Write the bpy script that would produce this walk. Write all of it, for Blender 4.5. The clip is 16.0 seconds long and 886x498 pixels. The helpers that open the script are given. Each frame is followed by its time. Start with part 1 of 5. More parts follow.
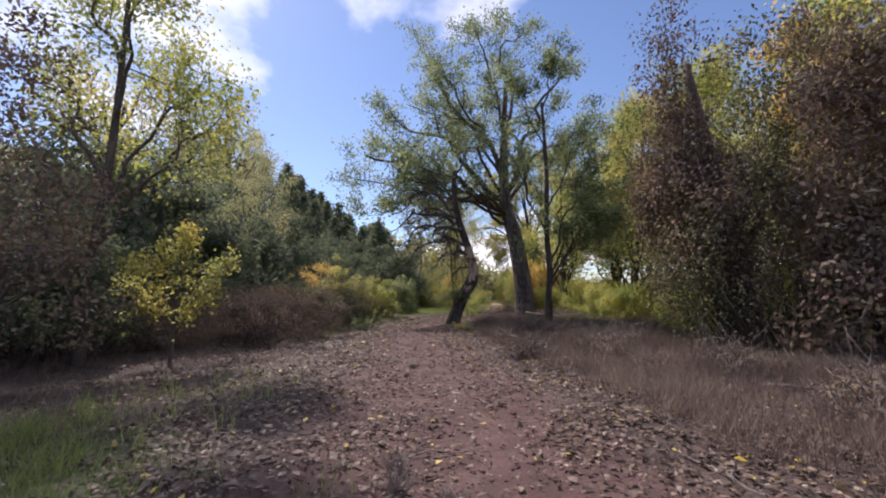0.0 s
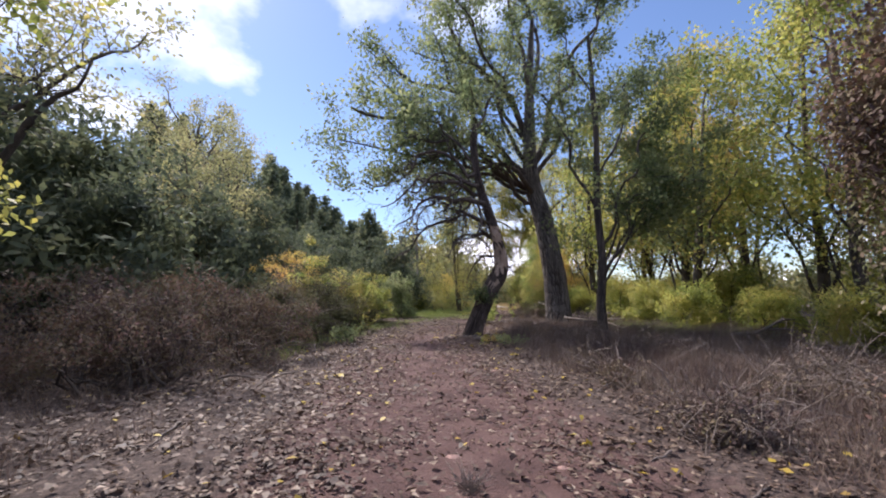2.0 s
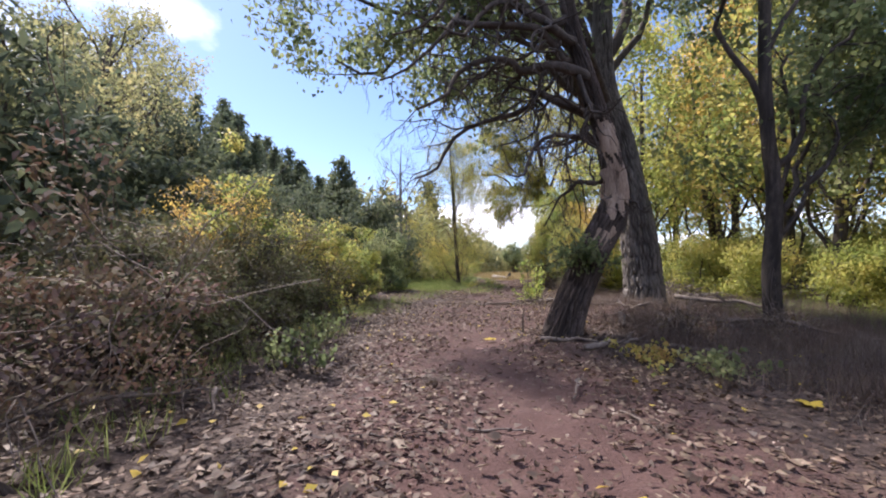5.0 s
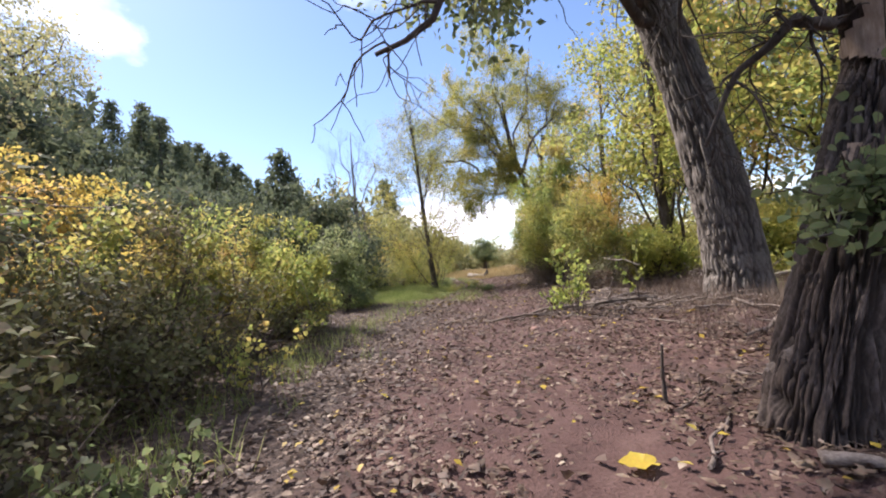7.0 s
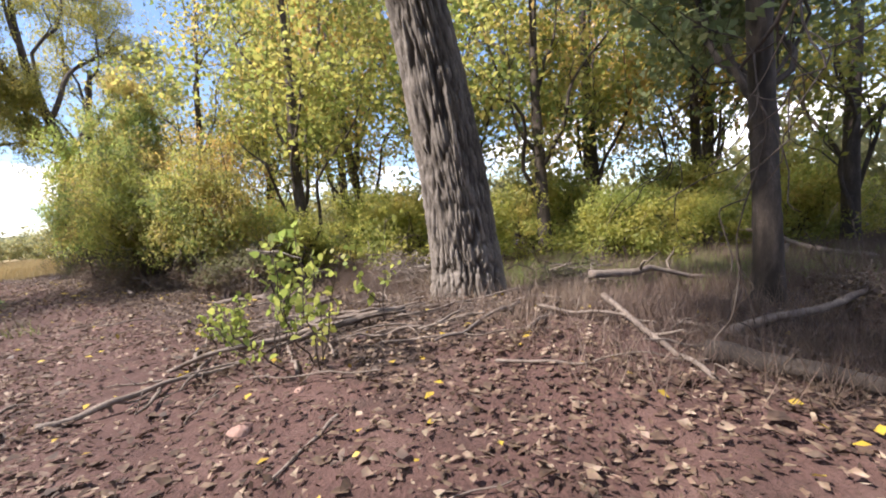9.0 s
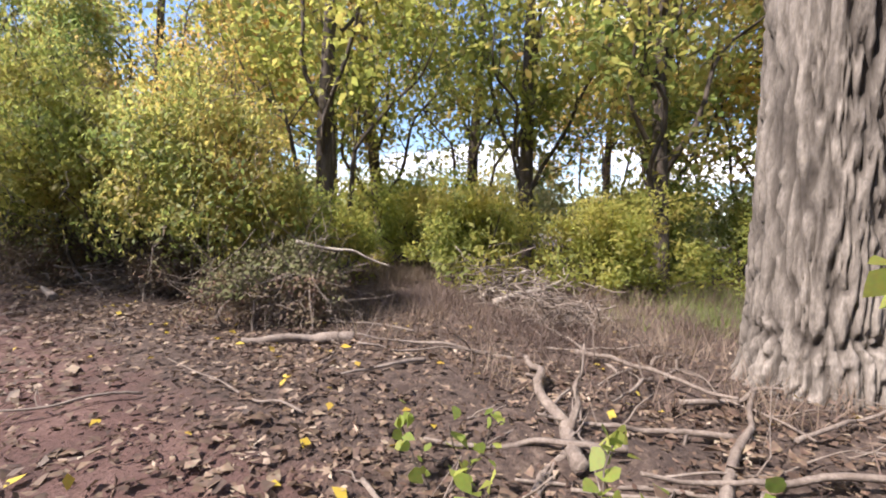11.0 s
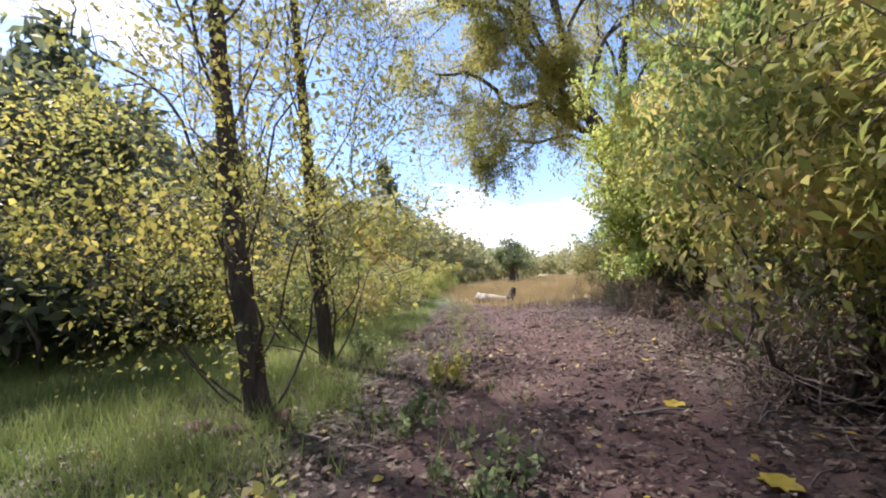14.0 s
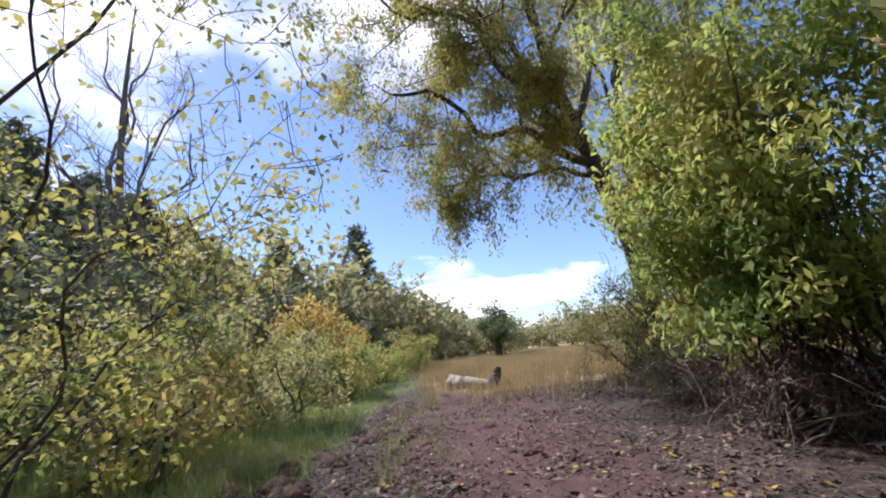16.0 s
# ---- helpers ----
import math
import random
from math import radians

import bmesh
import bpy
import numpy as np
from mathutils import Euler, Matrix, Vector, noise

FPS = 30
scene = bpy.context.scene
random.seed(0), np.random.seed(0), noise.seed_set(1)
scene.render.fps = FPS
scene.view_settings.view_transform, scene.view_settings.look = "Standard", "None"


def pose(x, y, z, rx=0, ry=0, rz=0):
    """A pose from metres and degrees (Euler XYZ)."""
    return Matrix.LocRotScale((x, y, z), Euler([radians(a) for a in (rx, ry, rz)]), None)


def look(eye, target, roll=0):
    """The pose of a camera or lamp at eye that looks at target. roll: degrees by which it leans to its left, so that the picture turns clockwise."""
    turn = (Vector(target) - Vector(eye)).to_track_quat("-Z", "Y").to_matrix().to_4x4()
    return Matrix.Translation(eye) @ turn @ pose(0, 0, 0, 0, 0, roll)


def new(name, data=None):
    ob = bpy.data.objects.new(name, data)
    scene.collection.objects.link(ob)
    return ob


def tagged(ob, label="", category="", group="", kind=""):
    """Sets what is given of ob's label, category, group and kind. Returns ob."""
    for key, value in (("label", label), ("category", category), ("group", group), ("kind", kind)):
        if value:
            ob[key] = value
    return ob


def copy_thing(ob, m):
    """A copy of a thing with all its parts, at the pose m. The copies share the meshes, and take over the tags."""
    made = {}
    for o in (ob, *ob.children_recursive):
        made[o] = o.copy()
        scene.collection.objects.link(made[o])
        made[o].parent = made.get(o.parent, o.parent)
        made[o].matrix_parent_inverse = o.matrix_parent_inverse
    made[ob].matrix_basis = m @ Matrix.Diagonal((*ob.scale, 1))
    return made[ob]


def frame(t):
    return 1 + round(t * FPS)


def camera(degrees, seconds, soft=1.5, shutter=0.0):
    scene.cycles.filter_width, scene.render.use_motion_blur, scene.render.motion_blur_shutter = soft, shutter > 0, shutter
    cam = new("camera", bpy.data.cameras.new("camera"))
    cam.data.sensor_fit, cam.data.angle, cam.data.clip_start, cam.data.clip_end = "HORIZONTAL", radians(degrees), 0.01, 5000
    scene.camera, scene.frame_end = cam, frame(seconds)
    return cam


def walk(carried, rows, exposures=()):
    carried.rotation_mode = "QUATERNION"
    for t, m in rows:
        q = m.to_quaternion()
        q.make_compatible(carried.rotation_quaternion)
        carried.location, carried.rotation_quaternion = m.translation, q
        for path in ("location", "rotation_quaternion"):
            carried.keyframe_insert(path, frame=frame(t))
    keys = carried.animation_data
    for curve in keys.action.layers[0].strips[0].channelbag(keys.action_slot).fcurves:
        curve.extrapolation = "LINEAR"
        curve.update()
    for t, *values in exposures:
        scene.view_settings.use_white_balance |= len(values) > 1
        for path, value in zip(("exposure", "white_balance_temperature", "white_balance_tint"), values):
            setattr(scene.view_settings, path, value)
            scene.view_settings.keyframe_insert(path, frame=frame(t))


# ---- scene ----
cam = camera(92.5, 16.0, 2.0)
PATH = [
    (0.0, pose(0.000, 0.000, 1.400, 96.20, 0.40, 0.01)),
    (0.5, pose(-0.161, 1.368, 1.348, 97.10, -2.50, 0.05)),
    (1.0, pose(-0.422, 2.716, 1.316, 93.50, 1.46, 1.73)),
    (1.5, pose(-0.623, 4.043, 1.304, 94.30, 0.89, 0.62)),
    (2, look((-0.848, 5.492, 1.3), (-0.801, 7.479, 1.525), -0.3)),
    (2.5, look((-1.08, 6.802, 1.219), (-1.022, 8.789, 1.438), -0.7)),
    (3, look((-1.339, 8.072, 1.252), (-1.291, 10.064, 1.43), -1.2)),
    (5.5, look((-2.31, 13.65, 1.213), (-2.061, 15.633, 1.286), -0.9)),
    (6, look((-2.366, 14.849, 1.245), (-2.054, 16.823, 1.327), -2.5)),
    (6.5, look((-2.32, 16.013, 1.217), (-1.998, 17.984, 1.328), -4.0)),
    (7, look((-2.211, 17.186, 1.229), (-1.843, 19.15, 1.305), -5.5)),
    (7.5, look((-2.1, 18.305, 1.262), (-1.121, 20.047, 1.178), -3.0)),
    (8, look((-2.118, 19.442, 1.275), (-0.614, 20.76, 1.255), -4.3)),
    (8.2, look((-2.034, 19.899, 1.283), (-0.374, 21.013, 1.237), -2.1)),
    (10.3, look((-0.09, 24.346, 1.349), (1.787, 25.014, 1.172), -2.8)),
    (10.5, look((0.072, 24.801, 1.333), (1.96, 25.435, 1.151), 0.4)),
    (11, look((0.611, 26.045, 1.294), (2.532, 26.585, 1.161), 2.5)),
    (11.5, look((0.945, 27.144, 1.281), (2.815, 27.825, 1.09), -2.2)),
    (12, look((1.154, 28.32, 1.266), (2.845, 29.387, 1.284), -0.3)),
    (12.5, look((1.503, 29.413, 1.34), (2.947, 30.797, 1.385), -3.8)),
    (13, look((1.788, 30.527, 1.403), (2.64, 32.333, 1.514), -4.3)),
    (13.5, look((2.085, 31.637, 1.393), (2.4, 33.607, 1.526), -4.2)),
    (14, look((2.476, 32.674, 1.32), (2.71, 34.657, 1.435), -4.2)),
    (14.5, look((2.921, 33.767, 1.301), (3.175, 35.748, 1.403), -2.0)),
    (15, look((3.269, 35.072, 1.254), (3.682, 37.026, 1.365), -2.4)),
    (15.5, look((3.53, 36.033, 1.263), (3.949, 37.965, 1.567), -1.9)),
    (16, look((3.804, 36.863, 1.278), (4.127, 38.786, 1.724), -5.6)),
]
walk(cam, PATH, [(0.0, 0.55, 6200, 23), (1.0, 0.8, 6050, 21), (3.0, 0.72, 6050, 21), (5.5, 1.08, 6100, 21), (7.0, 1.12, 6250, 20), (8.2, 1.25, 6350, 18), (10.3, 1.55, 6350, 18), (11.5, 1.42, 6350, 20), (13.0, 1.38, 6150, 21), (14.5, 1.2, 5900, 20), (16.0, 0.7, 5750, 21)])

# ---- light ----
SUN_AZ, SUN_EL = 41.0, 49.0          # degrees to the left of +y, and above the horizon
world = bpy.data.worlds.new("sky")
scene.world = world
world.use_nodes = True


def nodes_of(tree):
    tree.nodes.clear()

    def add(kind, **inputs):
        n = tree.nodes.new(kind)
        for k, v in inputs.items():
            n.inputs[k.replace("_", " ")].default_value = v
        return n
    return add


def ramp(node, stops):
    el = node.color_ramp.elements
    while len(el) < len(stops):
        el.new(0.5)
    for e, (p, c) in zip(el, stops):
        e.position, e.color = p, (*c, 1)


def build_sky():
    nt = world.node_tree
    add = nodes_of(nt)
    ln = nt.links.new
    out, bg = add("ShaderNodeOutputWorld"), add("ShaderNodeBackground", Strength=0.105)
    sky = add("ShaderNodeTexSky")
    sky.sky_type, sky.sun_disc = "NISHITA", False
    sky.sun_elevation, sky.sun_rotation = radians(SUN_EL), radians(-SUN_AZ)
    sky.air_density, sky.dust_density, sky.ozone_density = 1.0, 0.3, 3.0
    co = add("ShaderNodeTexCoord")
    sep = add("ShaderNodeSeparateXYZ")
    ln(co.outputs["Generated"], sep.inputs[0])
    up = add("ShaderNodeMath"); up.operation = "MAXIMUM"; up.inputs[1].default_value = 0.0
    ln(sep.outputs["Z"], up.inputs[0])
    den = add("ShaderNodeMath"); den.operation = "ADD"; den.inputs[1].default_value = 0.16
    ln(up.outputs[0], den.inputs[0])
    div = add("ShaderNodeVectorMath"); div.operation = "DIVIDE"
    comb = add("ShaderNodeCombineXYZ")
    for i in range(3):
        ln(den.outputs[0], comb.inputs[i])
    ln(co.outputs["Generated"], div.inputs[0]); ln(comb.outputs[0], div.inputs[1])
    nz = add("ShaderNodeTexNoise", Scale=CLOUD_SCALE, Detail=7.0, Roughness=0.55, Distortion=0.25)
    mp = add("ShaderNodeMapping"); mp.inputs["Location"].default_value = CLOUD_SHIFT
    ln(div.outputs[0], mp.inputs[0]); ln(mp.outputs[0], nz.inputs["Vector"])
    rp = add("ShaderNodeValToRGB")
    rp.color_ramp.elements[0].position, rp.color_ramp.elements[1].position = CLOUD_CUT
    lay = add("ShaderNodeValToRGB")
    ramp(lay, [(p, (v, v, v)) for p, v in ((0.0, 0.56), (0.10, 0.58), (0.20, 0.40), (0.50, 0.40), (0.64, 0.55), (1.0, 0.52))])
    ln(up.outputs[0], lay.inputs[0])
    both = add("ShaderNodeMath"); both.operation = "ADD"
    less = add("ShaderNodeMath"); less.operation = "SUBTRACT"; less.inputs[1].default_value = 0.47
    ln(nz.outputs["Fac"], both.inputs[0]); ln(lay.outputs[0], both.inputs[1])
    ln(both.outputs[0], less.inputs[0]); ln(less.outputs[0], rp.inputs[0])
    mix = add("ShaderNodeMix"); mix.data_type = "RGBA"
    ln(rp.outputs[0], mix.inputs[0]); ln(sky.outputs[0], mix.inputs[6])
    mix.inputs[7].default_value = (10.5, 10.5, 11.0, 1)
    ln(mix.outputs[2], bg.inputs[0]); ln(bg.outputs[0], out.inputs[0])


CLOUD_SCALE, CLOUD_SHIFT, CLOUD_CUT = 0.75, (1.3, 0.4, 0.0), (0.545, 0.66)
build_sky()
sun = new("sun", bpy.data.lights.new("sun", "SUN"))
sun.data.energy, sun.data.angle, sun.data.color = 4.2, radians(3.0), (1.0, 0.93, 0.80)
sun_way = Vector((-math.sin(radians(SUN_AZ)) * math.cos(radians(SUN_EL)), math.cos(radians(SUN_AZ)) * math.cos(radians(SUN_EL)), math.sin(radians(SUN_EL))))
sun.matrix_world = look(sun_way * 100, (0, 0, 0))


# ---- materials ----
def material(name):
    m = bpy.data.materials.new(name)
    m.use_nodes = True
    add = nodes_of(m.node_tree)
    return m, add, m.node_tree.links.new


def leaf_material(name, colours, through_light=0.62, rough=0.55, clump=0.8):
    """Leaves that differ one by one and clump by clump, and let some light through."""
    m, add, ln = material(name)
    out = add("ShaderNodeOutputMaterial")
    geo = add("ShaderNodeNewGeometry")
    nz = add("ShaderNodeTexNoise", Scale=clump, Detail=3.0)
    ln(geo.outputs["Position"], nz.inputs["Vector"])
    ma = add("ShaderNodeMath"); ma.operation = "MULTIPLY_ADD"
    ma.inputs[1].default_value, ma.inputs[2].default_value = 0.45, -0.08
    ln(geo.outputs["Random Per Island"], ma.inputs[0])
    sc = add("ShaderNodeMath"); sc.operation = "MULTIPLY_ADD"; sc.inputs[1].default_value = 2.1
    off = add("ShaderNodeMath"); off.operation = "SUBTRACT"; off.inputs[1].default_value = 0.74
    ln(ma.outputs[0], off.inputs[0])
    ln(nz.outputs["Fac"], sc.inputs[0]); ln(off.outputs[0], sc.inputs[2])
    rp = add("ShaderNodeValToRGB")
    ramp(rp, [(i / max(1, len(colours) - 1), c) for i, c in enumerate(colours)])
    ln(sc.outputs[0], rp.inputs[0])
    fine = add("ShaderNodeTexNoise", Scale=60.0, Detail=2.0)
    ln(geo.outputs["Position"], fine.inputs["Vector"])
    dk = add("ShaderNodeMix"); dk.data_type, dk.blend_type = "RGBA", "MULTIPLY"; dk.inputs[0].default_value = 0.35
    ln(rp.outputs[0], dk.inputs[6]); ln(fine.outputs["Color"], dk.inputs[7])
    b = add("ShaderNodeBsdfPrincipled", Roughness=rough)
    tr = add("ShaderNodeBsdfTranslucent")
    mx = add("ShaderNodeMixShader"); mx.inputs[0].default_value = through_light
    ln(dk.outputs[2], b.inputs["Base Color"]); ln(dk.outputs[2], tr.inputs[0])
    ln(b.outputs[0], mx.inputs[1]); ln(tr.outputs[0], mx.inputs[2]); ln(mx.outputs[0], out.inputs[0])
    return m


def rough_material(name, stops, scale=6.0, stretch=(1, 1, 1), bump=0.4, fine=60.0, rough=0.9, cracks=0.0):
    """Bark, wood, stone or soil: colour at two scales and relief."""
    m, add, ln = material(name)
    out, b = add("ShaderNodeOutputMaterial"), add("ShaderNodeBsdfPrincipled", Roughness=rough)
    co = add("ShaderNodeTexCoord")
    mp = add("ShaderNodeMapping"); mp.inputs["Scale"].default_value = stretch
    ln(co.outputs["Object"], mp.inputs[0])
    a = add("ShaderNodeTexNoise", Scale=scale, Detail=6.0, Roughness=0.65)
    f = add("ShaderNodeTexNoise", Scale=fine, Detail=4.0, Roughness=0.6)
    ln(mp.outputs[0], a.inputs["Vector"]); ln(mp.outputs[0], f.inputs["Vector"])
    mixf = add("ShaderNodeMix"); mixf.inputs[0].default_value = 0.4
    ln(a.outputs["Fac"], mixf.inputs[2]); ln(f.outputs["Fac"], mixf.inputs[3])
    rp = add("ShaderNodeValToRGB"); ramp(rp, stops)
    ln(mixf.outputs[0], rp.inputs[0])
    # shade in the bark's creases, painted as the darkest bark colour
    at_ = add("ShaderNodeAttribute"); at_.attribute_name = "furrow_shade"
    dirt_or_shade = add("ShaderNodeMix"); dirt_or_shade.data_type = "RGBA"
    ln(at_.outputs["Fac"], dirt_or_shade.inputs[0]); ln(rp.outputs[0], dirt_or_shade.inputs[6])
    dirt_or_shade.inputs[7].default_value = (*stops[0][1], 1)
    ln(dirt_or_shade.outputs[2], b.inputs["Base Color"])
    bp = add("ShaderNodeBump", Strength=bump, Distance=0.02)
    ln(mixf.outputs[0], bp.inputs["Height"]); ln(bp.outputs[0], b.inputs["Normal"]); ln(b.outputs[0], out.inputs[0])
    return m


BARK = rough_material("furrowed bark", [(0.3, (0.028, 0.02, 0.016)), (0.5, (0.085, 0.063, 0.053)), (0.7, (0.20, 0.16, 0.14))], 5, (1, 1, 0.3), 0.6)
BARK_GREY = rough_material("grey furrowed bark", [(0.3, (0.045, 0.036, 0.030)), (0.5, (0.19, 0.165, 0.145)), (0.7, (0.35, 0.31, 0.275))], 5, (1, 1, 0.3), 0.6)
BARK_DARK = rough_material("dark bark", [(0.3, (0.03, 0.024, 0.02)), (0.5, (0.075, 0.058, 0.048)), (0.7, (0.16, 0.13, 0.11))], 6, (1, 1, 0.3), 0.5)
BARE_WOOD = rough_material("bare weathered wood", [(0.3, (0.12, 0.08, 0.06)), (0.5, (0.33, 0.24, 0.18)), (0.7, (0.52, 0.42, 0.34))], 5, (1, 1, 0.2), 0.5)
STICK = rough_material("dead grey stick", [(0.3, (0.075, 0.055, 0.045)), (0.5, (0.17, 0.135, 0.115)), (0.7, (0.31, 0.26, 0.22))], 8, (1, 1, 1), 0.5)
PALE_LOG = rough_material("bleached log", [(0.3, (0.14, 0.10, 0.08)), (0.5, (0.36, 0.31, 0.26)), (0.7, (0.58, 0.53, 0.47))], 6, (1, 1, 1), 0.5)
SOIL = rough_material("dark turned soil", [(0.3, (0.05, 0.028, 0.022)), (0.55, (0.12, 0.065, 0.05)), (0.75, (0.20, 0.12, 0.095))], 5, (1, 1, 1), 0.9)
STONE = rough_material("red stone", [(0.3, (0.22, 0.13, 0.11)), (0.55, (0.36, 0.23, 0.19)), (0.75, (0.48, 0.35, 0.30))], 7, (1, 1, 1), 0.5)
LEAF_GREEN = leaf_material("cottonwood leaves", [(0.150, 0.205, 0.095), (0.240, 0.295, 0.135), (0.350, 0.390, 0.180), (0.470, 0.470, 0.230)], 0.7)
LEAF_YELLOW = leaf_material("yellow willow leaves", [(0.250, 0.310, 0.085), (0.390, 0.430, 0.110), (0.550, 0.520, 0.140), (0.640, 0.520, 0.170)], 0.7)
LEAF_MIXED = leaf_material("green and yellow leaves", [(0.180, 0.260, 0.080), (0.310, 0.380, 0.110), (0.490, 0.480, 0.140), (0.620, 0.510, 0.160), (0.600, 0.400, 0.170)], 0.68)
LEAF_OLIVE = leaf_material("olive willow leaves", [(0.230, 0.250, 0.115), (0.350, 0.350, 0.160), (0.470, 0.440, 0.200), (0.570, 0.480, 0.220)], 0.68)
LEAF_PALE = leaf_material("pale yellow-green leaves", [(0.24, 0.27, 0.09), (0.40, 0.40, 0.11), (0.56, 0.50, 0.12), (0.66, 0.52, 0.14)], 0.65)
LEAF_DARK = leaf_material("dark evergreen needles", [(0.085, 0.110, 0.075), (0.135, 0.165, 0.100), (0.200, 0.230, 0.125), (0.270, 0.280, 0.140)], 0.45, 0.8)
LEAF_ORANGE = leaf_material("orange autumn leaves", [(0.500, 0.430, 0.110), (0.660, 0.510, 0.130), (0.740, 0.500, 0.160), (0.700, 0.400, 0.160)], 0.72)
LEAF_BRIGHT = leaf_material("lime sapling leaves", [(0.260, 0.360, 0.090), (0.400, 0.490, 0.120), (0.560, 0.580, 0.150), (0.680, 0.600, 0.180)], 0.65)
LEAF_VINE = leaf_material("withered vine leaves", [(0.100, 0.065, 0.062), (0.170, 0.115, 0.095), (0.220, 0.180, 0.100), (0.260, 0.145, 0.120), (0.350, 0.280, 0.160)], 0.2, 0.9)
LEAF_BRAMBLE = leaf_material("bramble leaves", [(0.080, 0.075, 0.050), (0.150, 0.140, 0.075), (0.190, 0.210, 0.080), (0.260, 0.210, 0.125), (0.360, 0.290, 0.180)], 0.25, 0.85)
LITTER = leaf_material("fallen leaves", [(0.045, 0.026, 0.020), (0.085, 0.050, 0.036), (0.140, 0.088, 0.062), (0.270, 0.190, 0.135), (0.500, 0.400, 0.310)], 0.1, 0.7, 5.0)
LITTER_PALE = leaf_material("broad fallen leaves", [(0.040, 0.024, 0.018), (0.090, 0.056, 0.040), (0.160, 0.108, 0.076), (0.250, 0.180, 0.125), (0.440, 0.350, 0.260)], 0.15, 0.65, 8.0)
LITTER_YELLOW = leaf_material("fallen yellow leaves", [(0.40, 0.26, 0.05), (0.55, 0.40, 0.05), (0.62, 0.50, 0.10)], 0.2)
GRASS_DRY = leaf_material("dry weeds", [(0.110, 0.075, 0.065), (0.180, 0.125, 0.100), (0.270, 0.200, 0.155), (0.350, 0.280, 0.200)], 0.25, 0.7, 0.5)
GRASS_GREEN = leaf_material("meadow grass", [(0.150, 0.200, 0.060), (0.250, 0.310, 0.090), (0.370, 0.420, 0.150), (0.480, 0.470, 0.220)], 0.5, 0.6, 0.5)
GRASS_GOLD = leaf_material("golden dry grass", [(0.340, 0.260, 0.130), (0.480, 0.370, 0.180), (0.600, 0.480, 0.250)], 0.3, 0.7, 0.4)


def ground_material():
    """Red earth, litter, meadow and straw, by the zones stored on the sheet."""
    m, add, ln = material("ground of red earth litter and grass")
    out, b = add("ShaderNodeOutputMaterial"), add("ShaderNodeBsdfPrincipled", Roughness=0.95)
    geo = add("ShaderNodeNewGeometry")

    def noisy(scale, stops, detail=6.0):
        n = add("ShaderNodeTexNoise", Scale=scale, Detail=detail, Roughness=0.65)
        ln(geo.outputs["Position"], n.inputs["Vector"])
        r = add("ShaderNodeValToRGB"); ramp(r, stops)
        ln(n.outputs["Fac"], r.inputs[0])
        return r.outputs[0], n.outputs["Fac"]
    earth, h1 = noisy(2.2, [(0.3, (0.066, 0.034, 0.029)), (0.5, (0.11, 0.058, 0.050)), (0.7, (0.16, 0.096, 0.082))], 10)
    crumbs, h2 = noisy(45.0, [(0.35, (0.5, 0.45, 0.42)), (0.6, (1, 1, 1)), (0.75, (1.35, 1.3, 1.25))])
    litter, _ = noisy(14.0, [(0.32, (0.034, 0.022, 0.018)), (0.5, (0.075, 0.05, 0.041)), (0.66, (0.15, 0.11, 0.088))], 8)
    green, _ = noisy(6.0, [(0.3, (0.05, 0.075, 0.022)), (0.5, (0.10, 0.13, 0.04)), (0.7, (0.19, 0.19, 0.08))], 8)
    straw, _ = noisy(3.0, [(0.3, (0.28, 0.21, 0.10)), (0.5, (0.40, 0.31, 0.16)), (0.7, (0.50, 0.40, 0.23))], 8)
    edge = add("ShaderNodeTexNoise", Scale=3.5, Detail=8.0, Roughness=0.7)
    ln(geo.outputs["Position"], edge.inputs["Vector"])

    def zone(name, below, above):
        at = add("ShaderNodeAttribute"); at.attribute_name = name
        s = add("ShaderNodeMath"); s.operation = "ADD"
        ln(at.outputs["Fac"], s.inputs[0]); ln(edge.outputs["Fac"], s.inputs[1])
        r = add("ShaderNodeMapRange"); r.inputs[1].default_value, r.inputs[2].default_value = 0.85, 1.15
        ln(s.outputs[0], r.inputs[0])
        x = add("ShaderNodeMix"); x.data_type = "RGBA"
        ln(r.outputs[0], x.inputs[0]); ln(below, x.inputs[6]); ln(above, x.inputs[7])
        return x.outputs[2]
    c = zone("dirt_or_shade", litter, earth)
    c = zone("meadow", c, green)
    c = zone("straw", c, straw)
    mul = add("ShaderNodeMix"); mul.data_type, mul.blend_type = "RGBA", "MULTIPLY"; mul.inputs[0].default_value = 0.7
    ln(c, mul.inputs[6]); ln(crumbs, mul.inputs[7]); ln(mul.outputs[2], b.inputs["Base Color"])
    hs = add("ShaderNodeMath"); hs.operation = "ADD"
    ln(h1, hs.inputs[0]); ln(h2, hs.inputs[1])
    bp = add("ShaderNodeBump", Strength=0.8, Distance=0.03)
    ln(hs.outputs[0], bp.inputs["Height"]); ln(bp.outputs[0], b.inputs["Normal"]); ln(b.outputs[0], out.inputs[0])
    return m


GROUND = ground_material()


